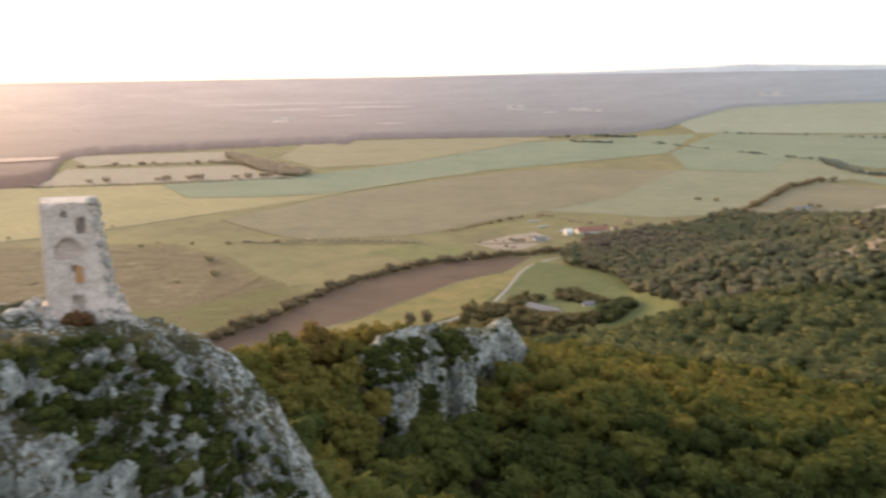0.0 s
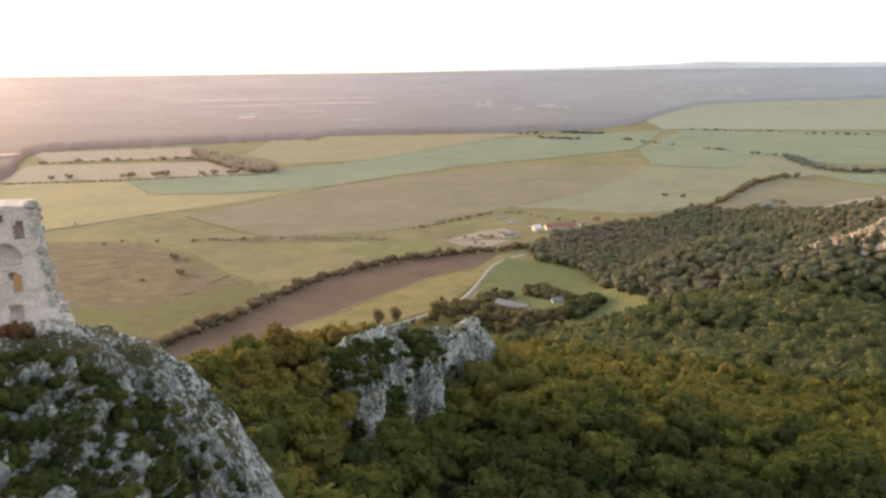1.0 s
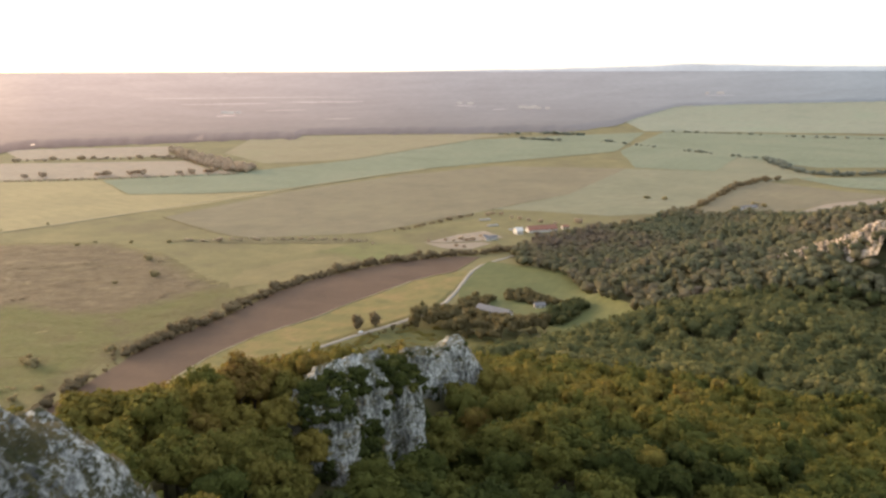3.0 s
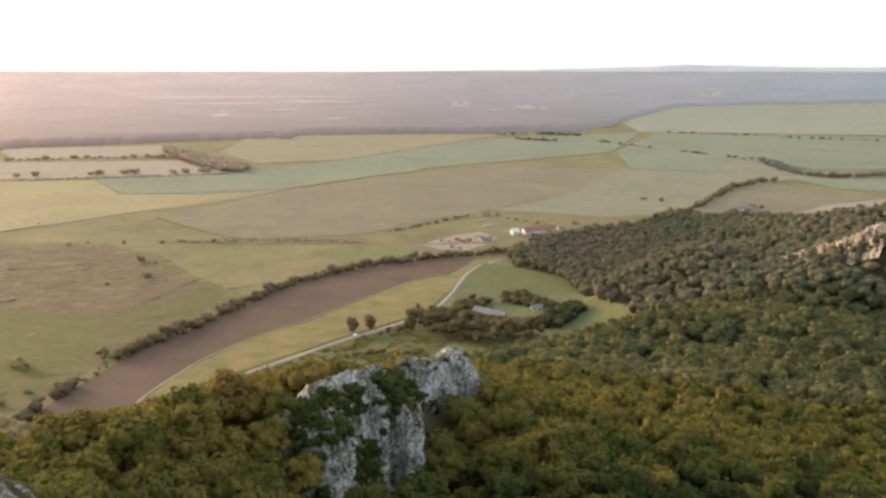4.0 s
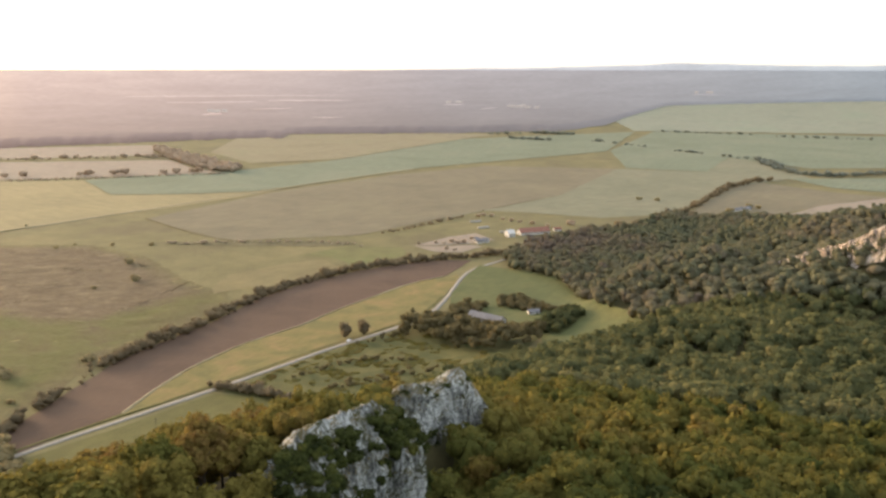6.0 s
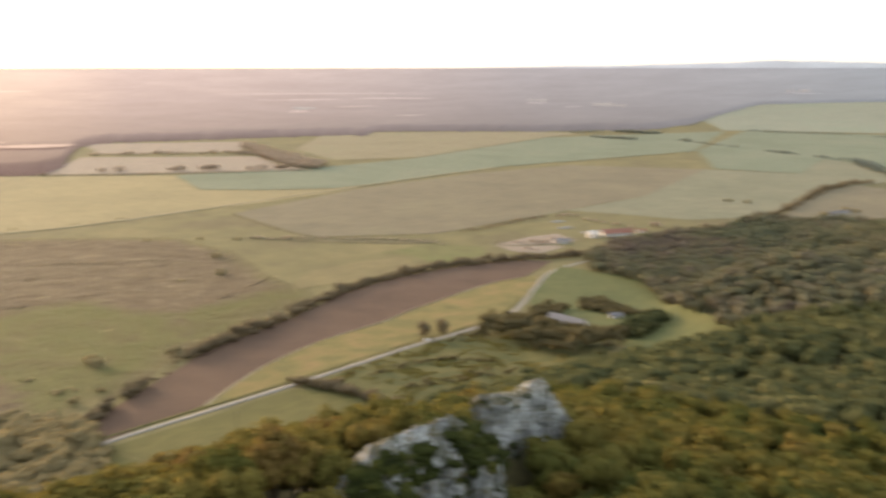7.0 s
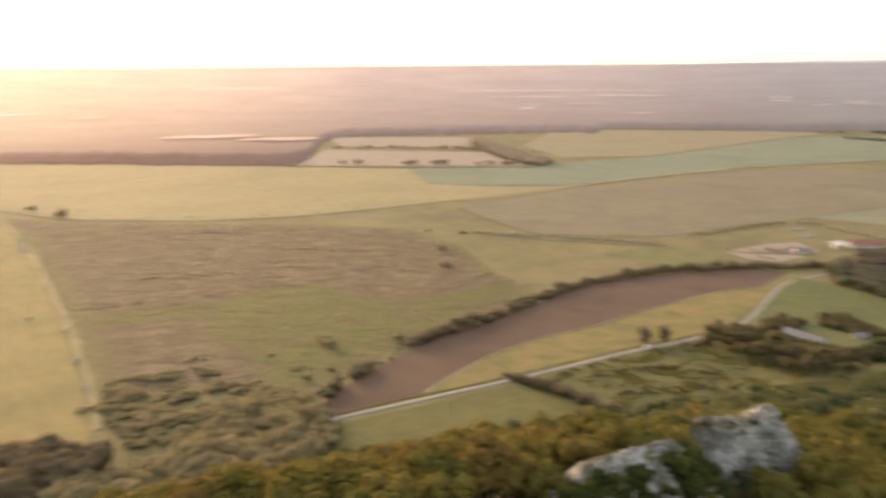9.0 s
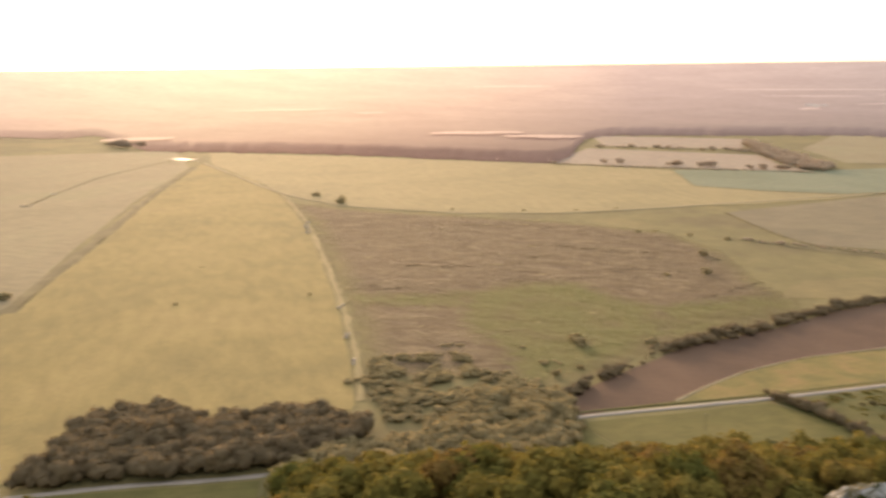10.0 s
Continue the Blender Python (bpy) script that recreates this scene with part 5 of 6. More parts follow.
# ---------------------------------------------------------------- ruin
def masonry_material(name, a, d):
    m, nt, b, out = material(name)
    p = world_pos(nt)
    v = node(nt, "ShaderNodeTexVoronoi", Scale=3.2, Randomness=1.0)
    nt.links.new(world_pos(nt, (1, 1, 1.6)), v.inputs["Vector"])
    v2 = node(nt, "ShaderNodeTexVoronoi", Scale=3.2, Randomness=1.0)
    v2.feature = "DISTANCE_TO_EDGE"
    nt.links.new(world_pos(nt, (1, 1, 1.6)), v2.inputs["Vector"])
    n1 = noise_tex(nt, p, 0.8, 5, 0.65)
    n2 = noise_tex(nt, p, 7.0, 4, 0.6)
    col = ramp(nt, n1, [(0.32, a), (0.66, d)])
    col = mixc(nt, 1.0, col, ramp(nt, v.outputs["Color"], [(0.1, (0.88, 0.88, 0.88)), (0.9, (1.08, 1.07, 1.06))]), "MULTIPLY")
    col = mixc(nt, 1.0, col, ramp(nt, v2.outputs["Distance"], [(0.0, (0.8, 0.79, 0.78)), (0.09, (1, 1, 1))]), "MULTIPLY")
    col = mixc(nt, 1.0, col, ramp(nt, n2, [(0.3, (0.8, 0.8, 0.8)), (0.7, (1.12, 1.12, 1.12))]), "MULTIPLY")
    nt.links.new(col, b.inputs["Base Color"])
    b.inputs["Roughness"].default_value = 0.95
    bump(nt, b, v2.outputs["Distance"], 0.45, 0.08)
    return m


M_WALL = masonry_material("pale_rubble_masonry", (0.53, 0.425, 0.37), (0.69, 0.57, 0.51))
M_EDGE = masonry_material("broken_grey_masonry", (0.33, 0.3, 0.27), (0.52, 0.475, 0.43))
M_PATCH = plain_material("orange_plaster", (0.42, 0.2, 0.09), (0.5, 0.27, 0.13), 2.0, 0.9)


def ring_tower(levels, outline, step, seed, rough, top_break):
    """A masonry shaft: an outline that changes with height, uneven as rubble, with a broken top. Front faces look along -y."""
    bm = bmesh.new()
    rows = []
    for z in levels:
        pts = outline(z)
        line = []
        for (x0, y0), (x1, y1) in zip(pts, pts[1:] + pts[:1]):
            n = max(1, round(math.hypot(x1 - x0, y1 - y0) / step))
            line += [(x0 + (x1 - x0) * k / n, y0 + (y1 - y0) * k / n) for k in range(n)]
        rows.append(line)
    count = len(rows[0])
    vs = []
    for z, line in zip(levels, rows):
        cur = []
        for k in range(count):
            x, y = line[min(k, len(line) - 1)]
            q = Vector((x, y, z)) * 1.7 + Vector((seed, 0, 0))
            d = rough * (noise.fractal(q, 0.8, 2.0, 4)) + rough * 0.6 * (noise.cell(Vector((x * 2.6, y * 2.6, z * 3.6 + seed))) - 0.5)
            l = math.hypot(x, y) or 1
            zz = z + (top_break * noise.noise((x * 1.3 + seed, y * 1.3, 0)) if z >= levels[-1] - 1e-6 else 0)
            cur.append(bm.verts.new((x + x / l * d, y + y / l * d, zz)))
        vs.append(cur)
    for a, e in zip(vs, vs[1:]):
        for k in range(count):
            m = (k + 1) % count
            bm.faces.new((a[k], a[m], e[m], e[k]))
    bm.faces.new(vs[-1])
    return bm


def shaft(z):
    """Cross-section of the tower at a height: straight to the front and left, flaring to the right and at the foot."""
    f = max(0.0, 1.9 - z) / 1.9
    right = 1.45 + 0.9 * (1 - z / 8.4) + 0.7 * f
    left = -1.72 - 0.22 * (1 - z / 8.4) - 1.2 * f ** 1.4
    front = -1.6 - 0.25 * (1 - z / 8.4) - 0.9 * f ** 1.5
    return [(left, front), (right - 0.35, front), (right, front + 0.45), (right + 0.15, 1.5), (left, 1.5)]


def fixed_outline(z):
    """The same number of stones at every height."""
    pts = shaft(z)
    counts = (15, 2, 9, 16, 14)
    out = []
    for n, (x0, y0), (x1, y1) in zip(counts, pts, pts[1:] + pts[:1]):
        out += [(x0 + (x1 - x0) * k / n, y0 + (y1 - y0) * k / n) for k in range(n)]
    return out


ruin = tagged(empty("ruined_tower", -29.83, 51.82, 184.3, 28.8), "ruined pale rubble-stone castle tower on a crag", "tower")
levels = [k * 0.22 for k in range(38)]
bm = ring_tower(levels, fixed_outline, 9.0, 2.0, 0.045, 0.35)
bm.faces.ensure_lookup_table()


def niche(bm, x0, x1, z0, z1, deep, arch=False):
    """Sinks a part of the front wall inwards."""
    bm.normal_update()
    pick = []
    for f in bm.faces:
        c = f.calc_center_median()
        if f.normal.y < -0.5 and x0 < c.x < x1 and z0 < c.z < z1:
            mid, half = (x0 + x1) / 2, (x1 - x0) / 2
            if arch and c.z > z0 + (z1 - z0) * (0.25 + 0.8 * math.sqrt(max(0, 1 - ((c.x - mid) / half) ** 2))):
                continue
            pick.append(f)
    got = bmesh.ops.extrude_face_region(bm, geom=pick)
    bmesh.ops.translate(bm, vec=(0, deep, 0), verts=[g for g in got["geom"] if isinstance(g, bmesh.types.BMVert)])
    bmesh.ops.delete(bm, geom=pick, context="FACES")


niche(bm, 0.28, 0.86, 6.2, 7.3, 0.75, True)
niche(bm, -0.55, -0.1, 7.2, 7.6, 0.5)
niche(bm, -1.15, 0.55, 4.7, 5.9, 0.5, True)
niche(bm, -0.35, 0.2, 3.7, 4.2, 0.5)
niche(bm, -0.5, 0.45, 1.0, 2.2, 0.6, True)
part("wall", bm, M_WALL, ruin)
for x0, x1, z0, z1 in ((0.0, 0.42, 3.0, 4.1),):
    bm = bmesh.new()
    bmesh.ops.create_grid(bm, x_segments=6, y_segments=9, size=0.5)
    for v in bm.verts:
        zz = z0 + (v.co.y + 0.5) * (z1 - z0)
        edge = 0.08 * noise.noise((v.co.x * 5, v.co.y * 5, 1))
        v.co = (x0 + (v.co.x + 0.5) * (x1 - x0) + edge, -1.9 - 0.02 * noise.noise((v.co.x * 9, zz * 4, 2)), zz)
    for f in bm.faces:
        f.normal_flip()
    part("plaster", bm, M_PATCH, ruin, "patch of orange plaster")


def stone_mesh(seed):
    r = random.Random(seed)
    bm = bmesh.new()
    bmesh.ops.create_cube(bm, size=1)
    for v in bm.verts:
        v.co = (v.co.x * r.uniform(0.8, 1.1), v.co.y * r.uniform(0.8, 1.1), v.co.z * r.uniform(0.55, 0.8))
    bmesh.ops.bevel(bm, geom=bm.edges[:], offset=0.08, segments=1, affect="EDGES")
    me = bpy.data.meshes.new("stone")
    bm.to_mesh(me)
    bm.free()
    me.materials.append(M_EDGE)
    return me


STONES = [stone_mesh(k) for k in range(4)]
rr = random.Random(6)
for k in range(150):          # broken stones down the torn right-hand edge and round the foot
    z = rr.uniform(0.1, 8.3)
    pts = shaft(z)
    if k % 3 == 0:
        z = rr.uniform(0.0, 1.1)
        pts = shaft(z)
        x, y = rr.uniform(pts[0][0], pts[1][0]), pts[0][1] + 0.05
    else:
        t = rr.random()
        x, y = pts[2][0] + (pts[3][0] - pts[2][0]) * t, pts[2][1] + (pts[3][1] - pts[2][1]) * t
        if k % 3 == 1:
            x, y = pts[1][0] + (pts[2][0] - pts[1][0]) * t, pts[1][1] + (pts[2][1] - pts[1][1]) * t
    st = new("stone", STONES[k % 4])
    st.parent = ruin
    s = rr.uniform(0.22, 0.48)
    st.matrix_basis = pose(x, y, z, rr.uniform(-15, 15), rr.uniform(-15, 15), rr.uniform(0, 90)) @ Matrix.Scale(s, 4)
# rubble spilling from the foot
for k in range(70):
    a = rr.uniform(0, 1) ** 0.7
    st = new("stone", STONES[k % 4])
    st.parent = ruin
    st.matrix_basis = pose(-1.8 - 2.4 * a, -1.7 - rr.uniform(-0.6, 0.7), 0.5 + rr.uniform(0, 1.9) * (1 - 0.5 * a), rr.uniform(-25, 25), rr.uniform(-25, 25), rr.uniform(0, 90)) @ Matrix.Scale(rr.uniform(0.3, 0.6), 4)
# tumbled wall foot in front of the tower
for k in range(40):
    a = rr.uniform(-3.6, 3.4)
    st = new("stone", STONES[k % 4])
    st.parent = ruin
    st.matrix_basis = pose(a, -2.7 - rr.uniform(0, 0.7), 0.2 + rr.uniform(0, 0.9) * (1 - abs(a) / 5), rr.uniform(-25, 25), rr.uniform(-25, 25), rr.uniform(0, 90)) @ Matrix.Scale(rr.uniform(0.3, 0.6), 4)
plant(tagged(make_tree(140, FINE[1], 1.2, "reddish-brown autumn shrub at the foot of the ruin", "shrub", 1.1, 1.3), category="shrub"), -28.3, 48.5, 184.2, 1.2, 30)

# ---------------------------------------------------------------- farm, barn, road things
M_REDROOF = plain_material("red_tiles", (0.27, 0.125, 0.09), (0.34, 0.165, 0.115), 0.8, 0.85, 0.2)
M_GREYROOF = plain_material("grey_sheet_roof", (0.16, 0.15, 0.15), (0.235, 0.222, 0.22), 0.5, 0.6, 0.1)
M_WHITEWASH = plain_material("whitewash", (0.58, 0.54, 0.49), (0.7, 0.66, 0.61), 0.6, 0.9)
M_PANE = plain_material("dark_window", (0.03, 0.035, 0.04), (0.05, 0.055, 0.06), 1.0, 0.15)
M_FOIL = plain_material("pale_foil", (0.3, 0.275, 0.24), (0.38, 0.35, 0.31), 0.7, 0.5)


def box(bm, x0, x1, y0, y1, z0, z1):
    v = [bm.verts.new(p) for p in ((x0, y0, z0), (x1, y0, z0), (x1, y1, z0), (x0, y1, z0), (x0, y0, z1), (x1, y0, z1), (x1, y1, z1), (x0, y1, z1))]
    for f in ((0, 3, 2, 1), (4, 5, 6, 7), (0, 1, 5, 4), (1, 2, 6, 5), (2, 3, 7, 6), (3, 0, 4, 7)):
        bm.faces.new([v[k] for k in f])


def house(x, y, turn, leng, wide, eaves, ridge, wall, roof, label, windows=0):
    """A gabled building: walls, two roof slopes with an overhang, a door and windows."""
    root = tagged(empty("building", x, y, float(ground(x, y)), turn), label, "building")
    bm = bmesh.new()
    L, B = leng / 2, wide / 2
    pts = [(-B, 0), (B, 0), (B, eaves), (0, ridge), (-B, eaves)]
    a = [bm.verts.new((-L, p, z)) for p, z in pts]
    e = [bm.verts.new((L, p, z)) for p, z in pts]
    bm.faces.new(a[::-1])
    bm.faces.new(e)
    for k in range(5):
        m = (k + 1) % 5
        bm.faces.new((a[k], a[m], e[m], e[k]))
    bmesh.ops.recalc_face_normals(bm, faces=bm.faces[:])
    part("wall", bm, wall, root)
    for s in (-1, 1):
        bm = bmesh.new()
        low = eaves - (ridge - eaves) / B * 0.6
        v = [bm.verts.new(p) for p in ((-L - .5, 0, ridge + .1), (L + .5, 0, ridge + .1), (L + .5, s * (B + .6), low + .1), (-L - .5, s * (B + .6), low + .1))]
        f = bm.faces.new(v if s < 0 else v[::-1])
        g = bmesh.ops.extrude_face_region(bm, geom=[f])
        bmesh.ops.translate(bm, vec=(0, 0, 0.25), verts=[q for q in g["geom"] if isinstance(q, bmesh.types.BMVert)])
        bmesh.ops.recalc_face_normals(bm, faces=bm.faces[:])
        part("roof", bm, roof, root)
    for k in range(windows):
        bm = bmesh.new()
        w = -L + (k + 0.5) * leng / windows
        top = min(2.3, eaves - 0.3)
        for a0, a1, z0, z1 in ((-0.68, -0.56, 0.95, top + 0.05), (0.56, 0.68, 0.95, top + 0.05), (-0.56, 0.56, 0.95, 1.05), (-0.56, 0.56, top - 0.05, top + 0.05)):
            box(bm, w + a0, w + a1, -B - 0.08, -B + 0.1, z0, z1)
        frame_ = part("window", bm, M_BARK, root, "brown window frame")
        bm = bmesh.new()
        box(bm, w - 0.56, w + 0.56, -B - 0.03, -B + 0.1, 1.05, top - 0.05)
        part("pane", bm, M_PANE, frame_, "dark glass pane")
    bm = bmesh.new()
    box(bm, -L - 0.04, -L + 0.1, -1, 1, 0, min(2.6, eaves))
    part("door", bm, M_BARK, root)
    return root


house(13, 700, -38, 32, 9, 3.2, 6.2, M_WHITEWASH, M_GREYROOF, "long barn with a grey sheet roof among trees", 5)
house(52, 716, 10, 9, 6, 2.6, 4.4, M_WHITEWASH, M_GREYROOF, "small whitewashed shed beside the barn", 2)
house(80, 1082, 22, 40, 11, 3.6, 8, M_WHITEWASH, M_REDROOF, "long white farm building with a red tiled roof", 9)
house(50, 1066, 22, 9, 11, 4.5, 8, M_WHITEWASH, M_WHITEWASH, "white gabled farmhouse beside the barn", 2)
for x, y, t, l in ((12, 1022, 10, 8), (19, 1028, -20, 7), (8, 1030, 30, 6), (112, 1102, 20, 9)):
    house(x, y, t, l, 6, 3, 5, M_WHITEWASH, M_REDROOF if l > 8 else M_GREYROOF, "small whitewashed farm outbuilding", 2)
for x, y, t, l in ((387, 1266, 5, 9), (400, 1272, -10, 10), (410, 1280, 12, 8)):
    house(x, y, t, l, 7, 3, 5, M_WHITEWASH, M_GREYROOF, "pale farmstead building among bushes", 2)


def tunnel(x, y, turn, leng, wide):
    """A plastic-covered growing tunnel: a half-round hood with closed ends."""
    root = tagged(empty("growing_tunnel", x, y, 0.2, turn), "pale plastic growing tunnel on the farm", "greenhouse", "growing tunnels of the farm")
    n = 10
    arc = [(math.cos(k / n * math.pi) * wide / 2, math.sin(k / n * math.pi) * wide * 0.42) for k in range(n + 1)]
    v = np.array([(sx, a, z) for sx in np.linspace(-leng / 2, leng / 2, 8) for a, z in arc])
    mesh_object("cover", v, grid_faces(8, n + 1), M_FOIL, True, root)
    for s in (-1, 1):
        bm = bmesh.new()
        vs = [bm.verts.new((s * leng / 2, a * 0.99, z * 0.99)) for a, z in arc]
        bm.faces.new(vs)
        part("end_wall", bm, M_FOIL, root)


for x, y, t, l in ((8, 1164, 25, 16), (18, 1120, 25, 16), (44, 1090, 8, 11)):
    tunnel(x, y, t, l, 4.5)


def make_car(x, y, turn, paint, label):
    root = tagged(empty("car", x, y, float(ground(x, y)) + 0.45, turn), label, "car")
    bm = bmesh.new()
    prof = [(-2.1, .35), (-2.1, .85), (-1.75, .95), (-1.2, 1.42), (0.5, 1.45), (1.1, .98), (2.0, .85), (2.12, .35)]
    a = [bm.verts.new((p, -0.84, z)) for p, z in prof]
    e = [bm.verts.new((p, 0.84, z)) for p, z in prof]
    bm.faces.new(a)
    bm.faces.new(e[::-1])
    for k in range(len(prof)):
        m = (k + 1) % len(prof)
        bm.faces.new((a[m], a[k], e[k], e[m]))
    bmesh.ops.recalc_face_normals(bm, faces=bm.faces[:])
    bmesh.ops.bevel(bm, geom=bm.edges[:], offset=0.05, segments=1, affect="EDGES")
    part("body", bm, paint, root)
    for s in (-1, 1):
        bm = bmesh.new()
        q = [(-1.1, 1.0), (-1.0, 1.34), (0.4, 1.36), (0.85, 1.0)]
        f = bm.faces.new([bm.verts.new((p, s * 0.86, z)) for p, z in (q if s > 0 else q[::-1])])
        part("window", bm, M_PANE, root)
        for w in (-1.35, 1.35):
            bm = bmesh.new()
            bmesh.ops.create_cone(bm, cap_ends=True, segments=14, radius1=0.33, radius2=0.33, depth=0.2, matrix=pose(w, s * 0.78, 0.33, 90, 0, 0))
            wheel = part("wheel", bm, M_PANE, root)
            bm = bmesh.new()
            bmesh.ops.create_cone(bm, cap_ends=True, segments=12, radius1=0.19, radius2=0.19, depth=0.05, matrix=pose(w, s * 0.885, 0.33, 90, 0, 0))
            part("rim", bm, M_FOIL, wheel, "pale metal wheel rim")


M_PAINT = plain_material("white_car_paint", (0.75, 0.75, 0.74), (0.8, 0.8, 0.8), 1.0, 0.3)
make_car(-92, 646.5, 54, M_PAINT, "white car on the gravel road")

pole = tagged(empty("power_pole", -177, 477, float(ground(-177, 477))), "slim wooden power pole in the meadow", "pole")
bm = bmesh.new()
limbs(bm, (0, 0, -0.3), (0, 0, 10.5), 0.17, 0.11, 8)
part("post", bm, M_BARK, pole)
bm = bmesh.new()
box(bm, -1.0, 1.0, -0.07, 0.07, 9.6, 9.8)
part("crossarm", bm, M_BARK, pole)
for k in (-0.85, 0, 0.85):
    bm = bmesh.new()
    bmesh.ops.create_cone(bm, cap_ends=True, segments=8, radius1=0.06, radius2=0.03, depth=0.28, matrix=pose(k, 0, 9.94))
    part("insulator", bm, M_WHITEWASH, pole)


def bale(x, y, s, turn):
    """A wrapped bale lying on its side."""
    bm = bmesh.new()
    bmesh.ops.create_cone(bm, cap_ends=True, segments=16, radius1=s, radius2=s, depth=s * 2.6, matrix=pose(0, 0, s, 90, 0, 0))
    bmesh.ops.bevel(bm, geom=bm.edges[:], offset=s * 0.12, segments=2, affect="EDGES")
    ob = part("wrapped_bale", bm, M_FOIL, smooth=True)
    ob.matrix_world = pose(x, y, 0.25, 0, 0, turn)
    tagged(ob, "white plastic-wrapped bale at the field edge", "bale", "bales at the field edge")


for k, (x, y) in enumerate(((-521, 520), (-524, 527), (-462, 473), (-458, 468), (-416, 435), (-411, 430), (-828, 750), (-835, 757), (-815, 742), (-800, 728), (-850, 772), (-1314, 607), (-1302, 612), (-1398, 695))):
    bale(x, y, 1.0 if x > -700 else 1.4, k * 50)
# the sheet's pale colour stands in for sky mirrored in water
field("pond", [(-1730, 1120), (-1670, 1135), (-1655, 1150), (-1715, 1152)], M_FOIL, "pond at the field corner, its sky glint painted pale", 0.4, 20, 0.5)
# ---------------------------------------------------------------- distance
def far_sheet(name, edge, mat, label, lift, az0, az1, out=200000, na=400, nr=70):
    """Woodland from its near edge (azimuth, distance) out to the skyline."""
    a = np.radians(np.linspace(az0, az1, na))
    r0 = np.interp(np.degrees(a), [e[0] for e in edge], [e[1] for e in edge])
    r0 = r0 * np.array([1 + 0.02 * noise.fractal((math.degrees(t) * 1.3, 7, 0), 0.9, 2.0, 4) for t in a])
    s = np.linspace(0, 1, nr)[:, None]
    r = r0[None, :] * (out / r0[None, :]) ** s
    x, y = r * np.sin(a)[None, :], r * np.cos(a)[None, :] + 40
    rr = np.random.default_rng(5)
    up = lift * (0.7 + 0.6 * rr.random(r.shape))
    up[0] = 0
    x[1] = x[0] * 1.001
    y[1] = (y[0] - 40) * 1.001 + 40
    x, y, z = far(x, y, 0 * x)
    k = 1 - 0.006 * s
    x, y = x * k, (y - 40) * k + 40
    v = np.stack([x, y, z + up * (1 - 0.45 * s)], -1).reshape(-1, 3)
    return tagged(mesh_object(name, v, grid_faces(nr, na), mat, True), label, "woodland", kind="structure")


EDGE = [(-180, 2300), (-75, 3000), (-67.5, 3000), (-64.4, 2800), (-62.2, 2900), (-59.3, 2272), (-55.4, 2175), (-47, 2019), (-40.2, 1879), (-32.6, 1781), (-31.5, 1900), (-30.6, 2380), (-29.2, 2500), (-20.9, 2540), (-14.9, 2619), (-12.1, 2592),
        (-11.9, 2753), (-1, 2764), (6.5, 2901), (9.1, 3229), (10.9, 3946), (13, 5063), (25.8, 6356), (60, 6500), (180, 2300)]
far_sheet("backdrop", EDGE, M_FAR, "purple-brown woodland reaching the skyline, haze painted as glow", 4, -110, 80)

# low hills on the skyline, their haze painted as a pale glow
a = np.radians(np.linspace(-6, 70, 200))
top = np.array([34 + 30 * noise.fractal((math.degrees(t) * 0.07, 3.1, 0), 1.0, 2.0, 5) for t in a]) * np.clip((np.degrees(a) + 6) / 20, 0, 1)
sheet = [np.stack([r_ * np.sin(a), r_ * np.cos(a) + 40, LEVEL - 12 + k_ * (np.maximum(top, 0) + 10)], -1) for r_, k_ in ((4880, 0.0), (4895, 0.6), (4915, 1.0), (4930, 0.2))]
tagged(mesh_object("backdrop", np.concatenate(sheet), grid_faces(4, len(a)), M_HILL, True), "hills on the skyline, pale blue with painted haze", "hills", kind="structure")


def clearing(az0, az1, d0, d1, mat, label):
    """A pale open strip in the far woodland, thin at its ends."""
    t_ = np.linspace(0, 1, 40)
    a = np.radians(az0 + (az1 - az0) * t_)
    rr_ = np.random.default_rng(int(d0))
    half = (d1 - d0) / 2 * (0.08 + np.sin(math.pi * t_) ** 0.6 * rr_.uniform(0.45, 1.0, 40))
    mid_ = (d0 + d1) / 2 * (1 + 0.004 * np.cumsum(rr_.normal(0, 1, 40)) / 3)
    r = mid_[None, :] + half[None, :] * np.linspace(-1, 1, 4)[:, None]
    x, y, z = far(r * np.sin(a), r * np.cos(a) + 40, 0 * r)
    v = np.stack([x, y, z + 8], -1).reshape(-1, 3)
    tagged(mesh_object("clearing", v, grid_faces(4, 40), mat, True), label, "clearing", kind="structure")


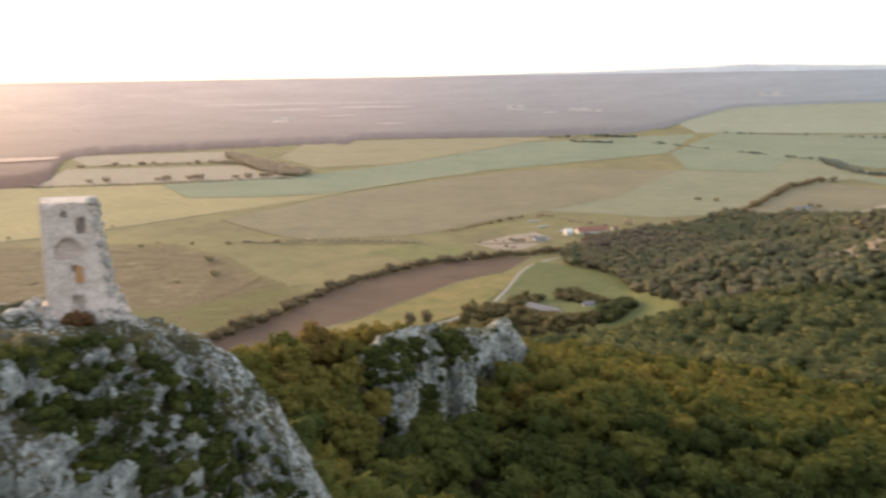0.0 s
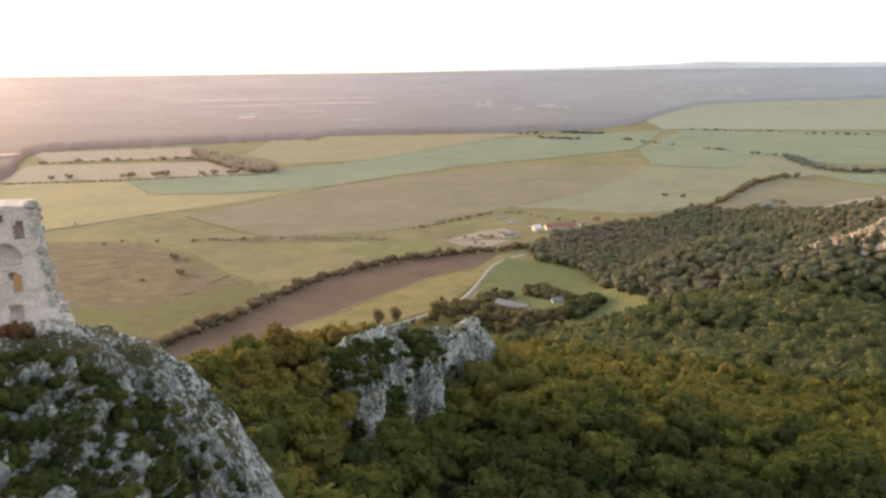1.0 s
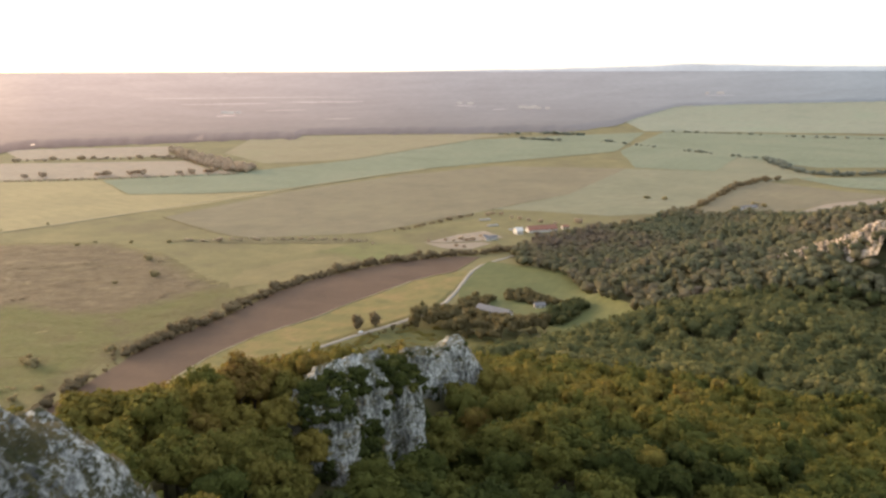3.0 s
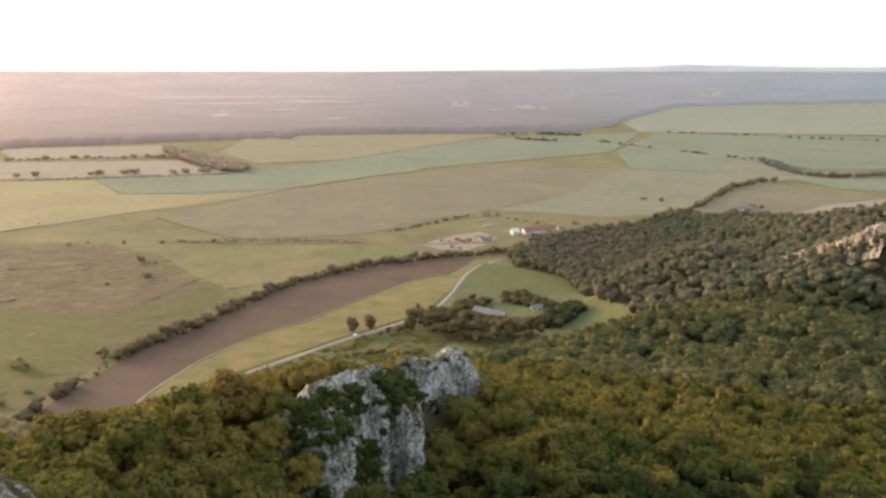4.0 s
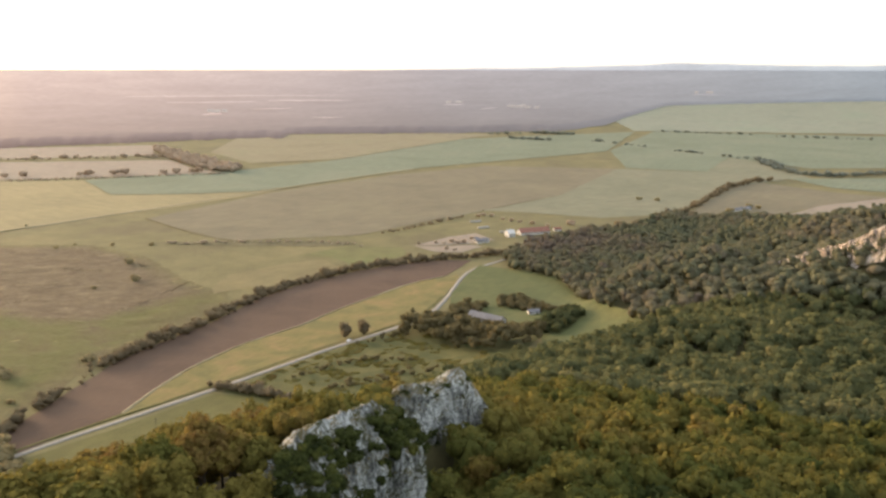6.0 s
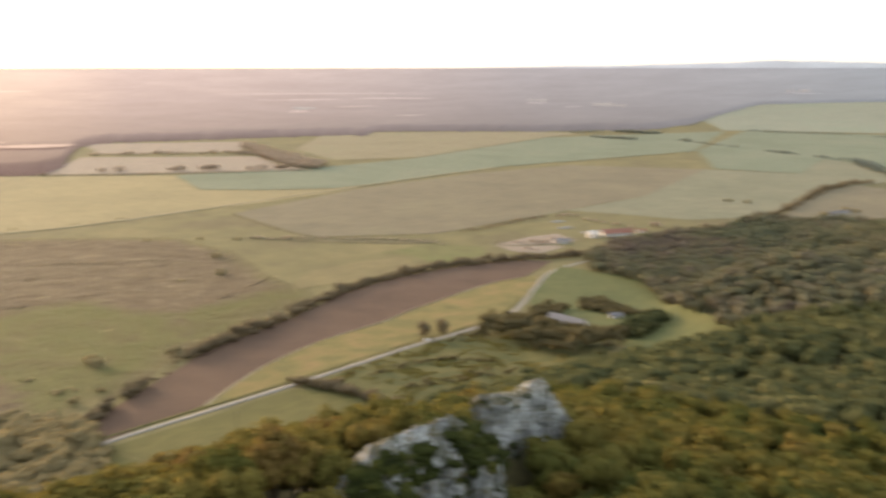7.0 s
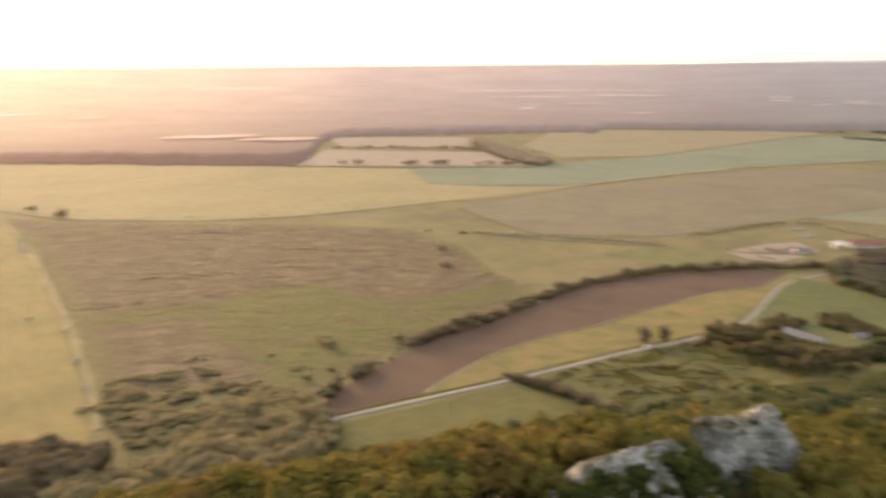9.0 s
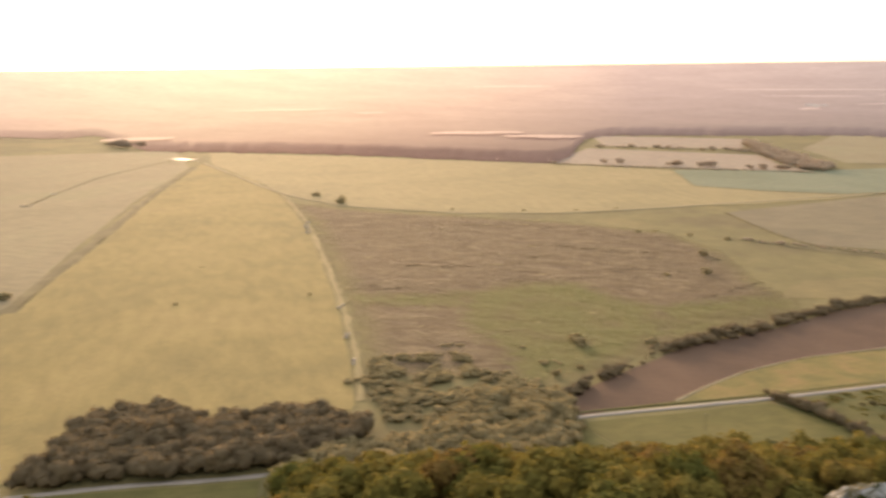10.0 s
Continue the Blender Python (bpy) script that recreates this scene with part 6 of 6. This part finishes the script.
# clearings and village walls carry the same painted haze and emission
M_CLEAR = haze_glow_material("clearings_haze_glow", [(.3, .31, .315), (.36, .31, .295), (.46, .34, .285), (.6, .41, .32), (.66, .45, .33)], [(.35, .39, .42), (.5, .46, .46), (.82, .66, .59), (1, .78, .6), (1, .86, .63)], 0.6)
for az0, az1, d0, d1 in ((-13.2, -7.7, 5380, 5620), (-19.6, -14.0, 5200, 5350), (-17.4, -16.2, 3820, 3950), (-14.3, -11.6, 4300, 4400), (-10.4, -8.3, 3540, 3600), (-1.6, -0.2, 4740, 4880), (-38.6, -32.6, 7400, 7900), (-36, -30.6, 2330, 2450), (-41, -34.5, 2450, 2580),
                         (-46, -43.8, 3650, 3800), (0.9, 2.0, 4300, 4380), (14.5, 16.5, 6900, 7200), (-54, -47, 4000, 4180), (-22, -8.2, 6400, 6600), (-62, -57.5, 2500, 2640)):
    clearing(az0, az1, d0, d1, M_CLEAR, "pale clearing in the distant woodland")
M_FARWHITE = haze_glow_material("white_walls_haze_glow", [(.5, .46, .43)] * 5, [(.52, .48, .45)] * 5, 0.45)
rr = random.Random(8)
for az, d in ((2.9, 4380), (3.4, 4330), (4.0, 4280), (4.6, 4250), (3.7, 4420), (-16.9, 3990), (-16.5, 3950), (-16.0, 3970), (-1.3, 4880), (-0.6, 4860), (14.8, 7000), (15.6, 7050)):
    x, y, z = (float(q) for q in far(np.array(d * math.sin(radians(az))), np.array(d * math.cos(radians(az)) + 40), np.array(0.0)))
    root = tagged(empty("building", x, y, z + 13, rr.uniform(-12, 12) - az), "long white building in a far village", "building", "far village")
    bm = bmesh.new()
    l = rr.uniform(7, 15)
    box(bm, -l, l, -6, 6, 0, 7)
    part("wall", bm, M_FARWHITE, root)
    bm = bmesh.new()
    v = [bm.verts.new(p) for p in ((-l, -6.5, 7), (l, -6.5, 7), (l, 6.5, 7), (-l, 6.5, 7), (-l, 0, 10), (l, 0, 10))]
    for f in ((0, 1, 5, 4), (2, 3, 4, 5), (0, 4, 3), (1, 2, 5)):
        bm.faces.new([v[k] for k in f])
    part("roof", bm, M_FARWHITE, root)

# the patterns themselves are not part of the place
for root in PATTERNS:
    for ob in (*root.children_recursive, root):
        bpy.data.objects.remove(ob)
